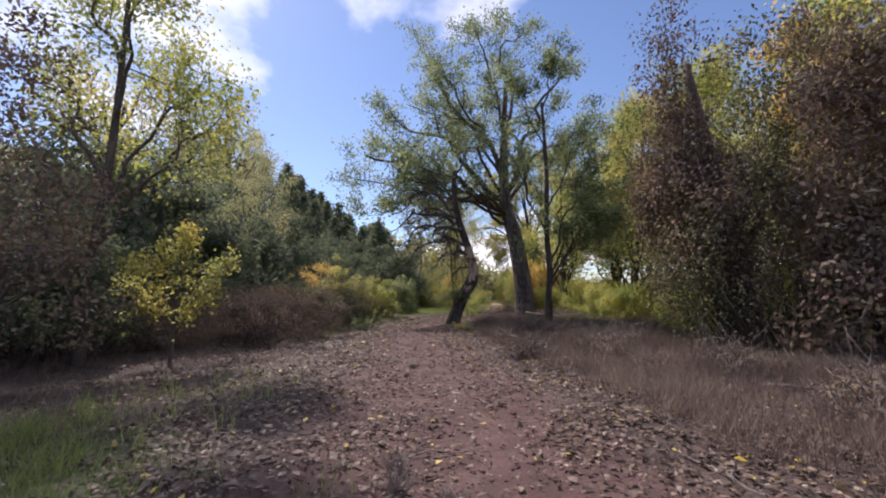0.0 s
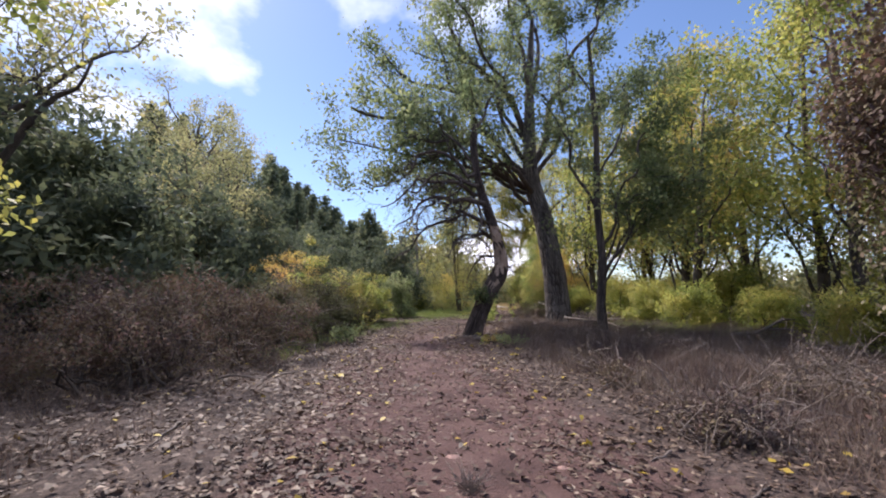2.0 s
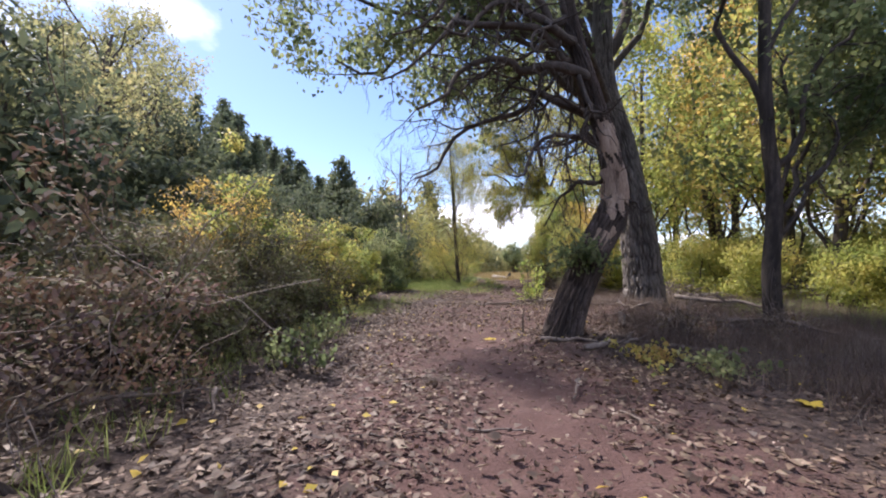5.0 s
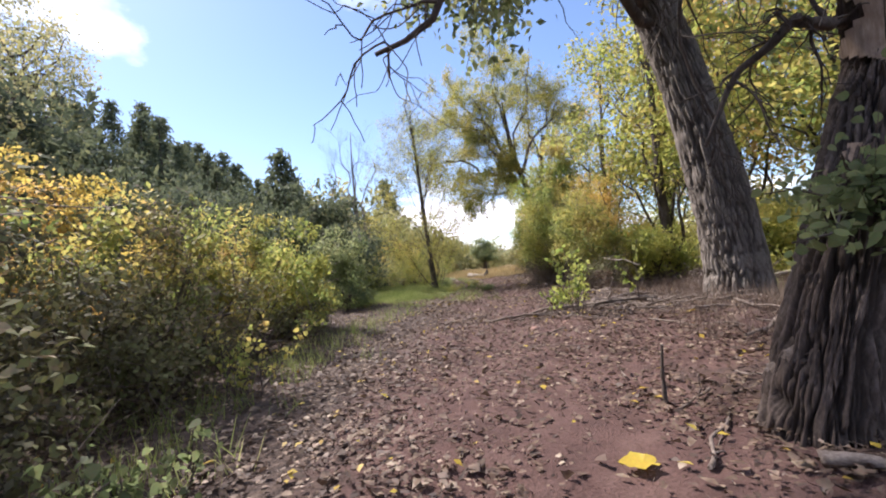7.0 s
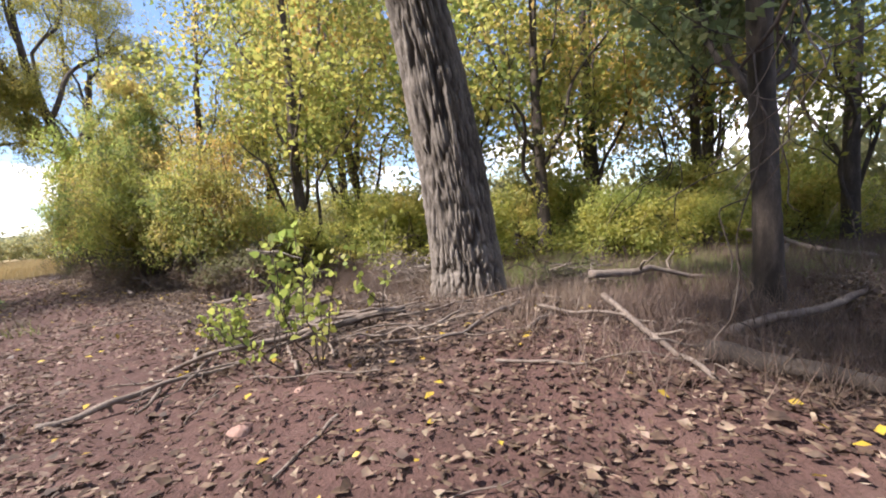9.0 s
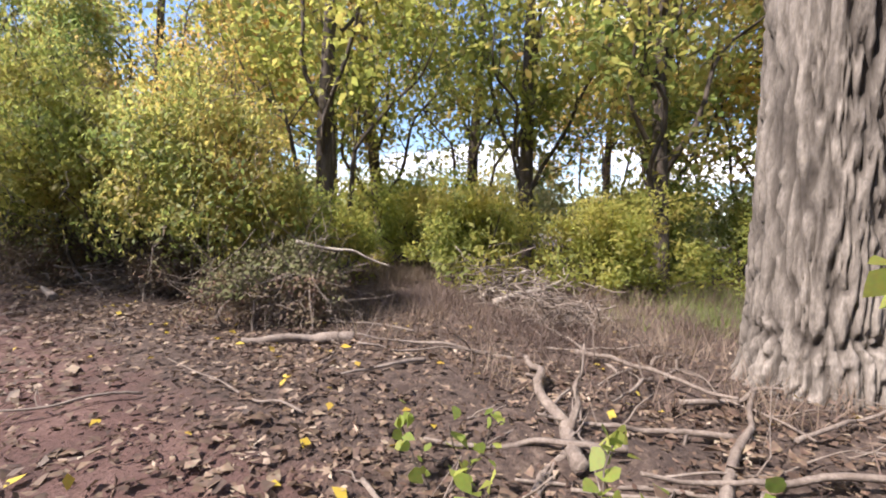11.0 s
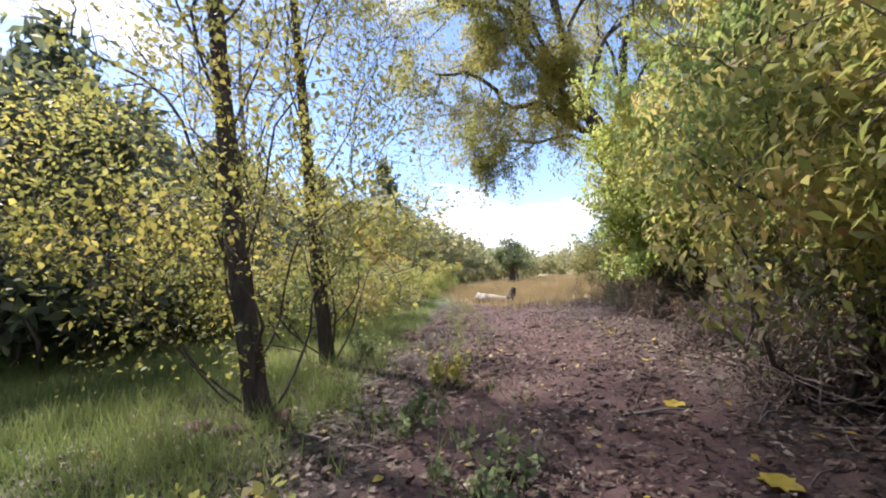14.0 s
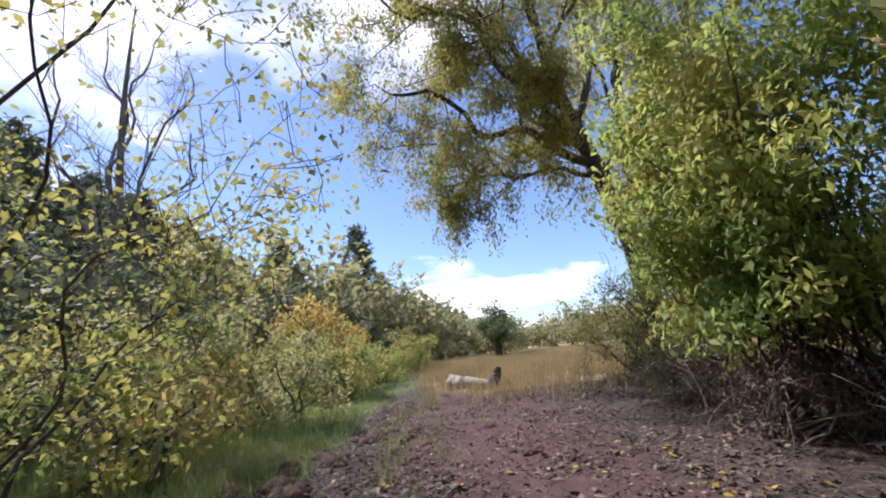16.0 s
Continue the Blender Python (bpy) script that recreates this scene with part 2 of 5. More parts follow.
# ---- mesh helpers ----
def mesh_of(name, verts, faces, mat, parent=None, label="", smooth=False):
    """faces: an (n, k) array, k corners each."""
    verts, faces = np.asarray(verts, np.float32), np.asarray(faces, np.int32)
    me = bpy.data.meshes.new(name)
    n, k = faces.shape
    me.vertices.add(len(verts)); me.vertices.foreach_set("co", verts.ravel())
    me.loops.add(n * k); me.loops.foreach_set("vertex_index", faces.ravel())
    me.polygons.add(n)
    me.polygons.foreach_set("loop_start", np.arange(0, n * k, k, dtype=np.int32))
    if smooth:
        me.polygons.foreach_set("use_smooth", np.ones(n, bool))
    me.materials.append(mat)
    me.update(calc_edges=True)
    ob = new(name, me)
    if parent:
        ob.parent = parent
    if label:
        ob["label"] = label
    return ob


def thing(name, x, y, z, label, category, group="", kind="", turn=0.0):
    ob = new(name)
    ob.empty_display_size = 0.2
    ob.matrix_basis = pose(x, y, z, 0, 0, turn)
    return tagged(ob, label, category, group, kind)


def unit(v):
    return v / np.maximum(np.linalg.norm(v, axis=-1, keepdims=True), 1e-9)


def leaf_array(p, size, rng, aspect=0.55, droop=0.4, flat=0.0, ragged=0.0, out=None):
    """Folded four-cornered leaves at the points p, their faces turned about out."""
    n = len(p)
    d = rng.normal(size=(n, 3)); d[:, 2] -= droop
    if flat:
        d[:, 2] *= 1 - flat
    d = unit(d)
    up = rng.normal(size=(n, 3)); up[:, 2] = np.abs(up[:, 2]) + 0.6 + 3 * flat
    if out is not None:
        up = 0.55 * up + 1.5 * out
    side = unit(np.cross(d, up)); nor = np.cross(side, d)
    s = (size * rng.uniform(0.6 - 1.2 * ragged, 1.35, n))[:, None]
    a = p - d * s * 0.5
    t = p + d * s * 0.5
    mid = p - d * s * 0.08
    lift = nor * s * 0.10
    v = np.stack([a, mid + side * s * aspect * 0.5 + lift, t, mid - side * s * aspect * 0.5 + lift], 1).reshape(-1, 3)
    if ragged:
        v = v + rng.normal(0, ragged, v.shape) * np.repeat(s, 4, 0) * np.array([1, 1, 0.35])
    f = np.arange(n * 4).reshape(-1, 4)
    return v, f


def leaves(name, p, size, rng, mat, parent=None, label="", aspect=0.55, droop=0.4, flat=0.0, ragged=0.0, out=None):
    v, f = leaf_array(np.asarray(p), size, rng, aspect, droop, flat, ragged, out)
    return mesh_of(name, v, f, mat, parent, label)


def round_leaves(name, p, size, rng, mat, parent=None, label="", droop=0.7):
    """Broad rounded leaves with a pointed tip, eight corners each."""
    p = np.asarray(p); n = len(p)
    d = rng.normal(size=(n, 3)); d[:, 2] -= droop; d = unit(d)
    side = unit(np.cross(d, rng.normal(size=(n, 3)) + np.array([0, 0, 0.8]))); nor = np.cross(side, d)
    s = (size * rng.uniform(0.55, 1.3, n))[:, None, None]
    outline = np.array([(-0.5, 0.0, 0.0), (-0.42, 0.26, 0.04), (-0.14, 0.44, 0.09), (0.20, 0.30, 0.06), (0.58, 0.0, -0.06), (0.20, -0.30, 0.06), (-0.14, -0.44, 0.09), (-0.42, -0.26, 0.04)])
    o = outline[None] * (1 + rng.normal(0, 0.08, (n, 8, 1)))
    v = p[:, None] + s * (o[..., :1] * d[:, None] + o[..., 1:2] * side[:, None] + o[..., 2:] * nor[:, None])
    return mesh_of(name, v.reshape(-1, 3), np.arange(n * 8).reshape(-1, 8), mat, parent, label)


def bent(a, b, rng, wobble=0.12, n=7, sag=0.0):
    """A crooked line from a to b."""
    a, b = np.asarray(a, float), np.asarray(b, float)
    t = np.linspace(0, 1, n)[:, None]
    w = rng.normal(size=(n, 3)) * wobble * np.linalg.norm(b - a)
    w = (w + np.roll(w, 1, 0)) / 2 * np.sin(np.pi * t) ** 0.7
    p = a + (b - a) * t + w
    p[:, 2] += -sag * np.linalg.norm(b - a) * np.sin(np.pi * t[:, 0])
    return p


def refine(p, r, n):
    """A smooth line of n points through the points p, with radii r."""
    p = np.asarray(p, float); r = np.asarray(r, float)
    k = np.arange(len(p)); s = np.linspace(0, len(p) - 1, n)
    i = np.clip(s.astype(int), 0, len(p) - 2); u = (s - i)[:, None]
    pp = np.vstack([2 * p[0] - p[1], p, 2 * p[-1] - p[-2]])
    a, b, c, d = pp[i], pp[i + 1], pp[i + 2], pp[i + 3]
    q = 0.5 * (2 * b + (c - a) * u + (2 * a - 5 * b + 4 * c - d) * u ** 2 + (3 * b - a - 3 * c + d) * u ** 3)
    return q, np.interp(s, k, r)


def tube_array(p, r, sides=6, relief=None):
    p = np.asarray(p, float); n = len(p)
    r = np.broadcast_to(np.asarray(r, float), (n,))
    tan = unit(np.gradient(p, axis=0))
    ref = np.array([1.0, 0.0, 0.0]) if abs(tan[:, 0]).mean() < 0.75 else np.array([0.0, 1.0, 0.0])
    u = unit(np.cross(tan, ref)); w = np.cross(tan, u)
    ang = np.linspace(0, 2 * np.pi, sides, endpoint=False)
    rr = r[:, None] * np.ones((1, sides))
    if relief is not None:
        rr = rr + relief(np.linspace(0, 1, n)[:, None], ang[None, :], p, r)
    v = p[:, None] + rr[..., None] * (np.cos(ang)[None, :, None] * u[:, None] + np.sin(ang)[None, :, None] * w[:, None])
    v = v.reshape(-1, 3)
    i, j = np.meshgrid(np.arange(n - 1), np.arange(sides), indexing="ij")
    j2 = (j + 1) % sides
    f = np.stack([i * sides + j, i * sides + j2, (i + 1) * sides + j2, (i + 1) * sides + j], -1).reshape(-1, 4)
    # ends closed with a fan of slim quads
    c0, c1 = len(v), len(v) + 1
    v = np.vstack([v, p[0], p[-1]])
    k = np.arange(0, sides, 2)
    f = np.vstack([f, np.stack([np.full_like(k, c0), (k + 2) % sides, k + 1, k], -1),
                   np.stack([np.full_like(k, c1), (n - 1) * sides + k, (n - 1) * sides + k + 1, (n - 1) * sides + (k + 2) % sides], -1)])
    return v, f


def tubes(name, lines, mat, parent=None, label="", sides=6):
    vs, fs, o = [], [], 0
    for p, r in lines:
        v, f = tube_array(p, r, sides)
        vs.append(v); fs.append(f + o); o += len(v)
    return mesh_of(name, np.vstack(vs), np.vstack(fs), mat, parent, label, smooth=True)


def lattice(u, v, period, rng):
    """Smooth noise in -1..1 that closes round the trunk; u in cells round it, v in cells along it."""
    g = rng.uniform(-1, 1, (period, 512))
    i, j = np.floor(u).astype(int), np.floor(v).astype(int)
    a, b = u - i, v - j
    a, b = a * a * (3 - 2 * a), b * b * (3 - 2 * b)
    i0, i1, j0, j1 = i % period, (i + 1) % period, j % 512, (j + 1) % 512
    return (g[i0, j0] * (1 - a) + g[i1, j0] * a) * (1 - b) + (g[i0, j1] * (1 - a) + g[i1, j1] * a) * b


def bark_relief(depth, ridges, seed):
    """Deep braided ridges along a trunk, broken across."""
    def relief(t, a, p, r):
        rng = np.random.default_rng(seed)
        z = np.linalg.norm(np.diff(p, axis=0, prepend=p[:1]), axis=1).cumsum()[:, None] + 0 * a
        u = a / (2 * np.pi) + 0 * z
        w = 0.7 * lattice(u * 5, z * 1.3, 5, rng) + 0.7 * lattice(u * 16, z * 6, 16, rng)
        n1 = lattice(u * ridges + w, z * 2.4, ridges, rng)
        n2 = lattice(u * ridges * 2 + 2 * w, z * 5.0, ridges * 2, rng)
        n3 = lattice(u * ridges * 3, z * 30.0, ridges * 3, rng)
        n4 = lattice(u * ridges - w, z * 3.6, ridges, rng)
        h = np.minimum(np.clip(np.abs(n1) * 3.4, 0, 1), 0.25 + 0.75 * np.clip(np.abs(n4) * 4.0, 0, 1))
        h = 0.78 * h + 0.2 * (1 - np.abs(n2)) + 0.10 * n3
        lump = 0.015 * r[:, None] * (np.sin(2 * a + 1.7 * z + seed) + np.sin(3 * a - 2.3 * z))
        return depth * (h - 0.7) + lump
    return relief


def gz(x, y):
    """Height of the ground."""
    x, y = np.asarray(x, float), np.asarray(y, float)
    hill = np.clip(-(x + 8.5), 0, None)
    z = 0.36 * hill ** 1.05 * (1 + 0.6 * np.clip((y - 30) / 50, 0, 1))
    z = np.where(z > 17, 17 + (z - 17) * 0.15, z)
    far = np.clip((np.hypot(x, y - 25) - 130) / 300, 0, 1)
    z = z + 12 * far
    z = z + 0.035 * np.sin(0.9 * x + 0.4 * y) * np.sin(0.7 * y + 1.0) + 0.02 * np.sin(2.3 * x - 1.9 * y)
    off = x - path_x(y)
    z = z - 0.05 * np.exp(-(off / 1.0) ** 2) + 0.05 * np.exp(-((off - 2.6) / 0.9) ** 2) * (y < 28) * (y > 8)
    z = z + 0.22 * np.exp(-(((x - 3.5) / 1.8) ** 2 + ((y - 23.2) / 1.8) ** 2))
    return z


def path_x(y):
    """The middle of the trodden path."""
    return np.interp(y, [-30, 0, 4, 8, 14, 18, 22, 26, 30, 34, 38, 43, 49, 58, 75, 120],
                     [0.6, 0.5, 0.1, -0.5, -1.2, -1.3, -0.7, 0.5, 1.9, 3.2, 4.3, 5.2, 6.2, 9.0, 15, 30])


# ---- ground ----
def axis_steps(lo, hi, step, reach):
    mid = np.arange(lo, hi + step / 2, step)
    g = step * 1.25 ** np.arange(1, 40)
    out = np.cumsum(g); out = out[out < reach]
    return np.concatenate([lo - out[::-1], mid, hi + out])


def build_ground():
    xs, ys = axis_steps(-10, 12, 0.16, 2500), axis_steps(-4, 56, 0.16, 2500)
    x, y = np.meshgrid(xs, ys, indexing="ij")
    rng = np.random.default_rng(3)
    z = gz(x, y)
    near = (x > -12) & (x < 14) & (y > -6) & (y < 60)
    lump = lattice(x * 2.2 + 100, y * 2.2 + 100, 256, rng) * 0.02 + lattice(x * 5 + 300, y * 5 + 300, 256, rng) * 0.016
    lump = lump * np.where(y > 33, 1.9, 1.0)
    z = z + near * (lump + rng.normal(0, 0.007, z.shape))
    v = np.stack([x, y, z], -1).reshape(-1, 3)
    a, b = len(xs), len(ys)
    i, j = np.meshgrid(np.arange(a - 1), np.arange(b - 1), indexing="ij")
    f = np.stack([i * b + j, (i + 1) * b + j, (i + 1) * b + j + 1, i * b + j + 1], -1).reshape(-1, 4)
    ob = mesh_of("ground", v, f, GROUND, smooth=True)
    tagged(ob, "red earth path with fallen leaves, meadow and dry grass", "ground", kind="structure")
    X, Y = v[:, 0], v[:, 1]
    off = X - path_x(Y)
    dirt_or_shade = np.clip(1.15 - np.abs(off) / np.where(Y < 26, 1.9, 1.7), 0, 1) ** 0.6
    dirt_or_shade = np.maximum(dirt_or_shade, 0.85 * np.exp(-((X - 1.6) ** 2 + (Y - 21.8) ** 2) / 4))
    meadow = np.clip((path_x(Y) - 1.6 - X) / 1.2, 0, 1) * np.clip((Y - 32) / 2.5, 0, 1)
    meadow = np.maximum(meadow, np.clip((X - 5) / 2, 0, 1) * np.clip((Y - 19) / 4, 0, 1) * np.clip((25.5 - Y) / 2, 0, 1) * 0.6)
    meadow = np.maximum(meadow, 0.75 * np.exp(-((X + 3.2) ** 2 / 1.5 + (Y - 3.2) ** 2 / 5)))
    meadow = np.maximum(meadow, 0.6 * (np.hypot(X, Y - 25) > 60))
    straw = np.clip((Y - 46) / 5, 0, 1) * np.clip((X - 4) / 3, 0, 1) * np.clip(1.3 - np.abs(off - 3) / 14, 0, 1)
    for key, val in (("dirt_or_shade", dirt_or_shade), ("meadow", meadow), ("straw", straw)):
        ob.data.attributes.new(key, "FLOAT", "POINT").data.foreach_set("value", val.astype(np.float32))


build_ground()


# ---- trees ----
def branch_out(lines, rng, n, reach, r_ratio=0.45, lift=0.2, start=0.3, wobble=0.12, pts=5, spread=1.0):
    """n side branches from each line (points, radii); returns them as lines."""
    made = []
    for p, r in lines:
        length = np.linalg.norm(np.diff(p, axis=0), axis=1).sum()
        for s in np.linspace(start, 1.0, n) + rng.uniform(-0.5, 0.5, n) * (1 - start) / n:
            k = np.clip(s, 0, 1) * (len(p) - 1)
            i = min(int(k), len(p) - 2); u = k - i
            at = p[i] * (1 - u) + p[i + 1] * u
            ra = (r[i] * (1 - u) + r[i + 1] * u) * r_ratio
            way = unit(p[i + 1] - p[i])
            d = unit(way * 0.75 + unit(rng.normal(size=3)) * spread + np.array([0, 0, lift]))
            ln_ = reach * length * rng.uniform(0.6, 1.2) * (1.15 - 0.55 * s)
            q = bent(at, at + d * ln_, rng, wobble, pts)
            made.append((q, np.linspace(max(ra, 0.004), max(ra * 0.3, 0.003), pts)))
    return made


def along(lines, rng, per, sigma, start=0.2):
    """Points strewn about lines, for leaves."""
    out = []
    for p, r in lines:
        k = rng.uniform(start, 1, per) * (len(p) - 1)
        i = np.minimum(k.astype(int), len(p) - 2); u = (k - i)[:, None]
        out.append(p[i] * (1 - u) + p[i + 1] * u + rng.normal(0, sigma, (per, 3)))
    return np.vstack(out)


def tree(name, base, trunk, limbs, seed, bark, leaf, label, category="tree", group="", leaf_size=0.1, n1=6, n2=5, per=14,
         sigma=0.16, sides=12, relief=None, steps=16, reach1=0.5, reach2=0.45, lift=0.15, droop=0.5, aspect=0.6, twig_bark=None, dead=(), start=0.3):
    """trunk: [(x, y, z, radius)], limbs: [(from trunk fraction, (end), radius)], all relative to the base."""
    rng = np.random.default_rng(seed)
    bx, by = base
    t = thing(name, bx, by, float(gz(bx, by)) - 0.05, label, category, group)
    tp, tr = refine([c[:3] for c in trunk], [c[3] for c in trunk], steps)
    v, f = tube_array(tp, tr, sides, relief)
    body = mesh_of("trunk", v, f, bark, t, smooth=True)
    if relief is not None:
        # how deep each point lies, for the crease shade painted into the bark
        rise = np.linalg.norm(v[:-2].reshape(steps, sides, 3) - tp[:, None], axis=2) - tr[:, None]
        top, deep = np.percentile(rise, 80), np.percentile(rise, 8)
        furrow_shade = np.append(np.clip((top - rise) / (top - deep + 1e-6), 0, 1).ravel() ** 1.1 * 0.97, [0, 0])
        body.data.attributes.new("furrow_shade", "FLOAT", "POINT").data.foreach_set("value", furrow_shade.astype(np.float32))
    limb_lines = []
    for frac, end, rad in limbs:
        k = frac * (len(tp) - 1); i = min(int(k), len(tp) - 2)
        at = tp[i] + (tp[i + 1] - tp[i]) * (k - i)
        p = bent(at, end, rng, 0.06, 9)
        p[1:-1, 2] += np.sin(np.linspace(0, np.pi, 7)) * 0.08 * np.linalg.norm(p[-1] - p[0])
        p, r = refine(p, np.linspace(rad, rad * 0.25, 9), 14)
        limb_lines.append((p, r))
        tubes("limb", [(p, r)], twig_bark or bark, t, sides=8)
    dead_lines = []
    for frac, end, rad in dead:
        k = frac * (len(tp) - 1); i = min(int(k), len(tp) - 2)
        at = tp[i] + (tp[i + 1] - tp[i]) * (k - i)
        p = bent(at, end, rng, 0.09, 9)
        p[1:-1, 2] += np.sin(np.linspace(0, np.pi, 7)) * 0.2 * np.linalg.norm(p[-1] - p[0])
        p, r = refine(p, np.linspace(rad, rad * 0.2, 9), 16)
        dead_lines.append((p, r))
        tubes("bare_limb", [(p, r)], twig_bark or bark, t, "dark bare leafless limb", sides=8)
    source = limb_lines if limb_lines else [(tp, tr)]
    b1 = branch_out(source, rng, n1, reach1, 0.5, lift, start)
    b2 = branch_out(b1, rng, n2, reach2, 0.5, lift, 0.2, pts=4)
    all_b = b1 + b2
    if dead_lines:
        d1 = [refine(q, r, 14) for q, r in branch_out(dead_lines, rng, 10, 0.40, 0.5, -0.3, 0.15, 0.13, 6)]
        d2 = [refine(q, r, 9) for q, r in branch_out(d1, rng, 8, 0.5, 0.55, -0.5, 0.15, 0.12, 5)]
        all_b = all_b + d1 + d2
    tubes("branchwork", all_b, twig_bark or bark, t, sides=4 if dead_lines else 3)["kind"] = "stuff"
    if per:
        pts = along(b1 + b2, rng, per, sigma)
        leaves("crown", pts, leaf_size, rng, leaf, t, aspect=aspect, droop=droop)
    return t


def shrub(name, base, size, seed, leaf, label, category="bush", group="", n=9000, leaf_size=0.07, clump=0.22, stems=14, stem_mat=None,
          shell=0.55, low=0.0, twigs=0, aspect=0.55, droop=0.4, lumps=5, skirt=None, skirt_top=0.4, lean=(0.0, 0.0), per=85, hang=0.0):
    """A mound of leafy clumps on stems; size: half width x, half width y, height; lean: how far its upper part hangs over."""
    rng = np.random.default_rng(seed)
    bx, by = base
    t = thing(name, bx, by, float(gz(bx, by)) - 0.03, label, category, group)
    m = max(30, n // per)
    # uneven outline: several overlapping lobes
    lob = rng.uniform(-0.45, 0.45, (lumps, 2)); lr = rng.uniform(0.5, 0.8, lumps); lh = rng.uniform(0.6, 1.0, lumps)
    lh[0] = 1.0; lr[0] = 0.75
    k = rng.integers(0, lumps, m)
    d = unit(rng.normal(size=(m, 3))); d[:, 2] = np.abs(d[:, 2]) * 1.05 - 0.18
    rad = rng.uniform(shell, 1.0, m)[:, None]
    c = np.empty((m, 3))
    c[:, :2] = (lob[k] + d[:, :2] * rad * lr[k][:, None]) * np.array(size[:2])
    c[:, 2] = (0.22 * lh[k] + np.maximum(d[:, 2:3] * rad, -0.2)[:, 0] * lh[k] * 0.80) * size[2] + low
    c[:, 2] = np.maximum(c[:, 2], 0.06)
    c[:, :2] += np.array(lean) * np.sin(np.clip(c[:, 2:3] / size[2], 0, 1) * 2.2)
    lines = []
    for q in c[rng.choice(m, min(stems, m), False)]:
        s = np.array([rng.normal(0, 0.22) * size[0], rng.normal(0, 0.22) * size[1], -0.05])
        p = bent(s, q, rng, 0.08, 7)
        lines.append((p, np.linspace(min(0.03, 0.012 + 0.008 * size[2]), 0.005, 7)))
    tubes("stem", lines, stem_mat or BARK_DARK, t, sides=5)["kind"] = "stuff"
    if twigs:
        tw = [(bent(q, q + unit(rng.normal(size=3) + np.array([0, 0, -0.1])) * rng.uniform(0.3, 1.0), rng, 0.12, 5), np.linspace(0.006, 0.003, 5)) for q in c[rng.integers(0, m, twigs)]]
        tubes("twig_tangle", tw, STICK, t, sides=3)["kind"] = "stuff"
    idx = rng.integers(0, m, n)
    off = unit(rng.normal(size=(n, 3))) * (rng.uniform(0.15, 1.0, n) ** 0.45)[:, None]
    wide = clump * 1.75 * rng.uniform(0.55, 1.4, m)[idx][:, None]
    pts = c[idx] + off * wide * np.array([1, 1, 0.8]) + rng.normal(0, 0.25 * clump, (n, 3))
    if hang:
        pts[:, 2] -= hang * rng.uniform(0, 1, n) ** 2 * rng.uniform(0.2, 1.0, m)[idx]
    pts[:, 2] = np.maximum(pts[:, 2], 0.02)
    out = unit(off + 0.7 * d[idx] + np.array([0, 0, 0.25]))
    if skirt:
        low_part = pts[:, 2] < size[2] * skirt_top * rng.uniform(0.5, 1.3, m)[idx]
        leaves("dry_foliage", pts[low_part], leaf_size * 0.8, rng, skirt, t, "withered dull leaves low down, some darker in place of shade", aspect=aspect, droop=droop, out=out[low_part])
        pts, out = pts[~low_part], out[~low_part]
    leaves("foliage", pts, leaf_size, rng, leaf, t, aspect=aspect, droop=droop, out=out)
    return t


def at(x, y, turn=0.0, s=1.0, sz=None):
    return pose(x, y, float(gz(x, y)) - 0.05, 0, 0, turn) @ Matrix.Diagonal((s, s, sz or s, 1))


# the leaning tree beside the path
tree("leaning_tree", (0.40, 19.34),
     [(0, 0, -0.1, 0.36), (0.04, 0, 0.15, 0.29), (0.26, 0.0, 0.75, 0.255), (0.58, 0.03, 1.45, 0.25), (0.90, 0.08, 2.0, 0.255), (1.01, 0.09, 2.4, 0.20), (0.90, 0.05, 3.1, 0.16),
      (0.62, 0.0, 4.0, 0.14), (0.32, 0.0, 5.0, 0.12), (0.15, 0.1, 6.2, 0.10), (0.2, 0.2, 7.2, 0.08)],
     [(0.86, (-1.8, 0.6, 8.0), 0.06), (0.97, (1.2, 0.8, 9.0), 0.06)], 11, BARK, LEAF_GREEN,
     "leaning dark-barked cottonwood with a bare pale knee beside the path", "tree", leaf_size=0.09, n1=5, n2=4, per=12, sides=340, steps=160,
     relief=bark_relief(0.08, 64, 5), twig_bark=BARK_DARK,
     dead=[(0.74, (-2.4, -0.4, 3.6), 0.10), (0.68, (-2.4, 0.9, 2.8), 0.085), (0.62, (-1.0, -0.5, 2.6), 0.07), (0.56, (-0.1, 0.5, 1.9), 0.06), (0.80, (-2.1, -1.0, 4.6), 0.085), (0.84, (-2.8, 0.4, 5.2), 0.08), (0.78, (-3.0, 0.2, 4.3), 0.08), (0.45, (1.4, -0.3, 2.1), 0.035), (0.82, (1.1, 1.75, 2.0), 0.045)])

KNEE = refine([(0.58, 0.03, 1.45), (0.90, 0.08, 2.0), (1.01, 0.09, 2.4), (0.90, 0.05, 3.1), (0.68, 0.0, 3.9)], [0.255, 0.280, 0.232, 0.192, 0.165], 60)
leaner = bpy.data.objects["leaning_tree"]
v, f = tube_array(KNEE[0], KNEE[1], 72, bark_relief(0.03, 9, 4))
q = f[:59 * 72]
mid = v[q].mean(1)
axis = KNEE[0][np.clip(((q[:, 0]) // 72), 0, 59)]
face = unit(mid - axis)
edge = 0.18 + 0.35 * np.sin(mid[:, 2] * 7) + 0.2 * np.sin(mid[:, 2] * 17 + 1) + 0.8 * np.abs(mid[:, 2] - 2.65) + 0.22 * np.sin(face[:, 0] * 11 + mid[:, 2] * 19)
keep = face[:, 1] * -0.9 + face[:, 0] * -0.25 > edge
lean_trunk = next(o for o in leaner.children if o.name.startswith("trunk"))
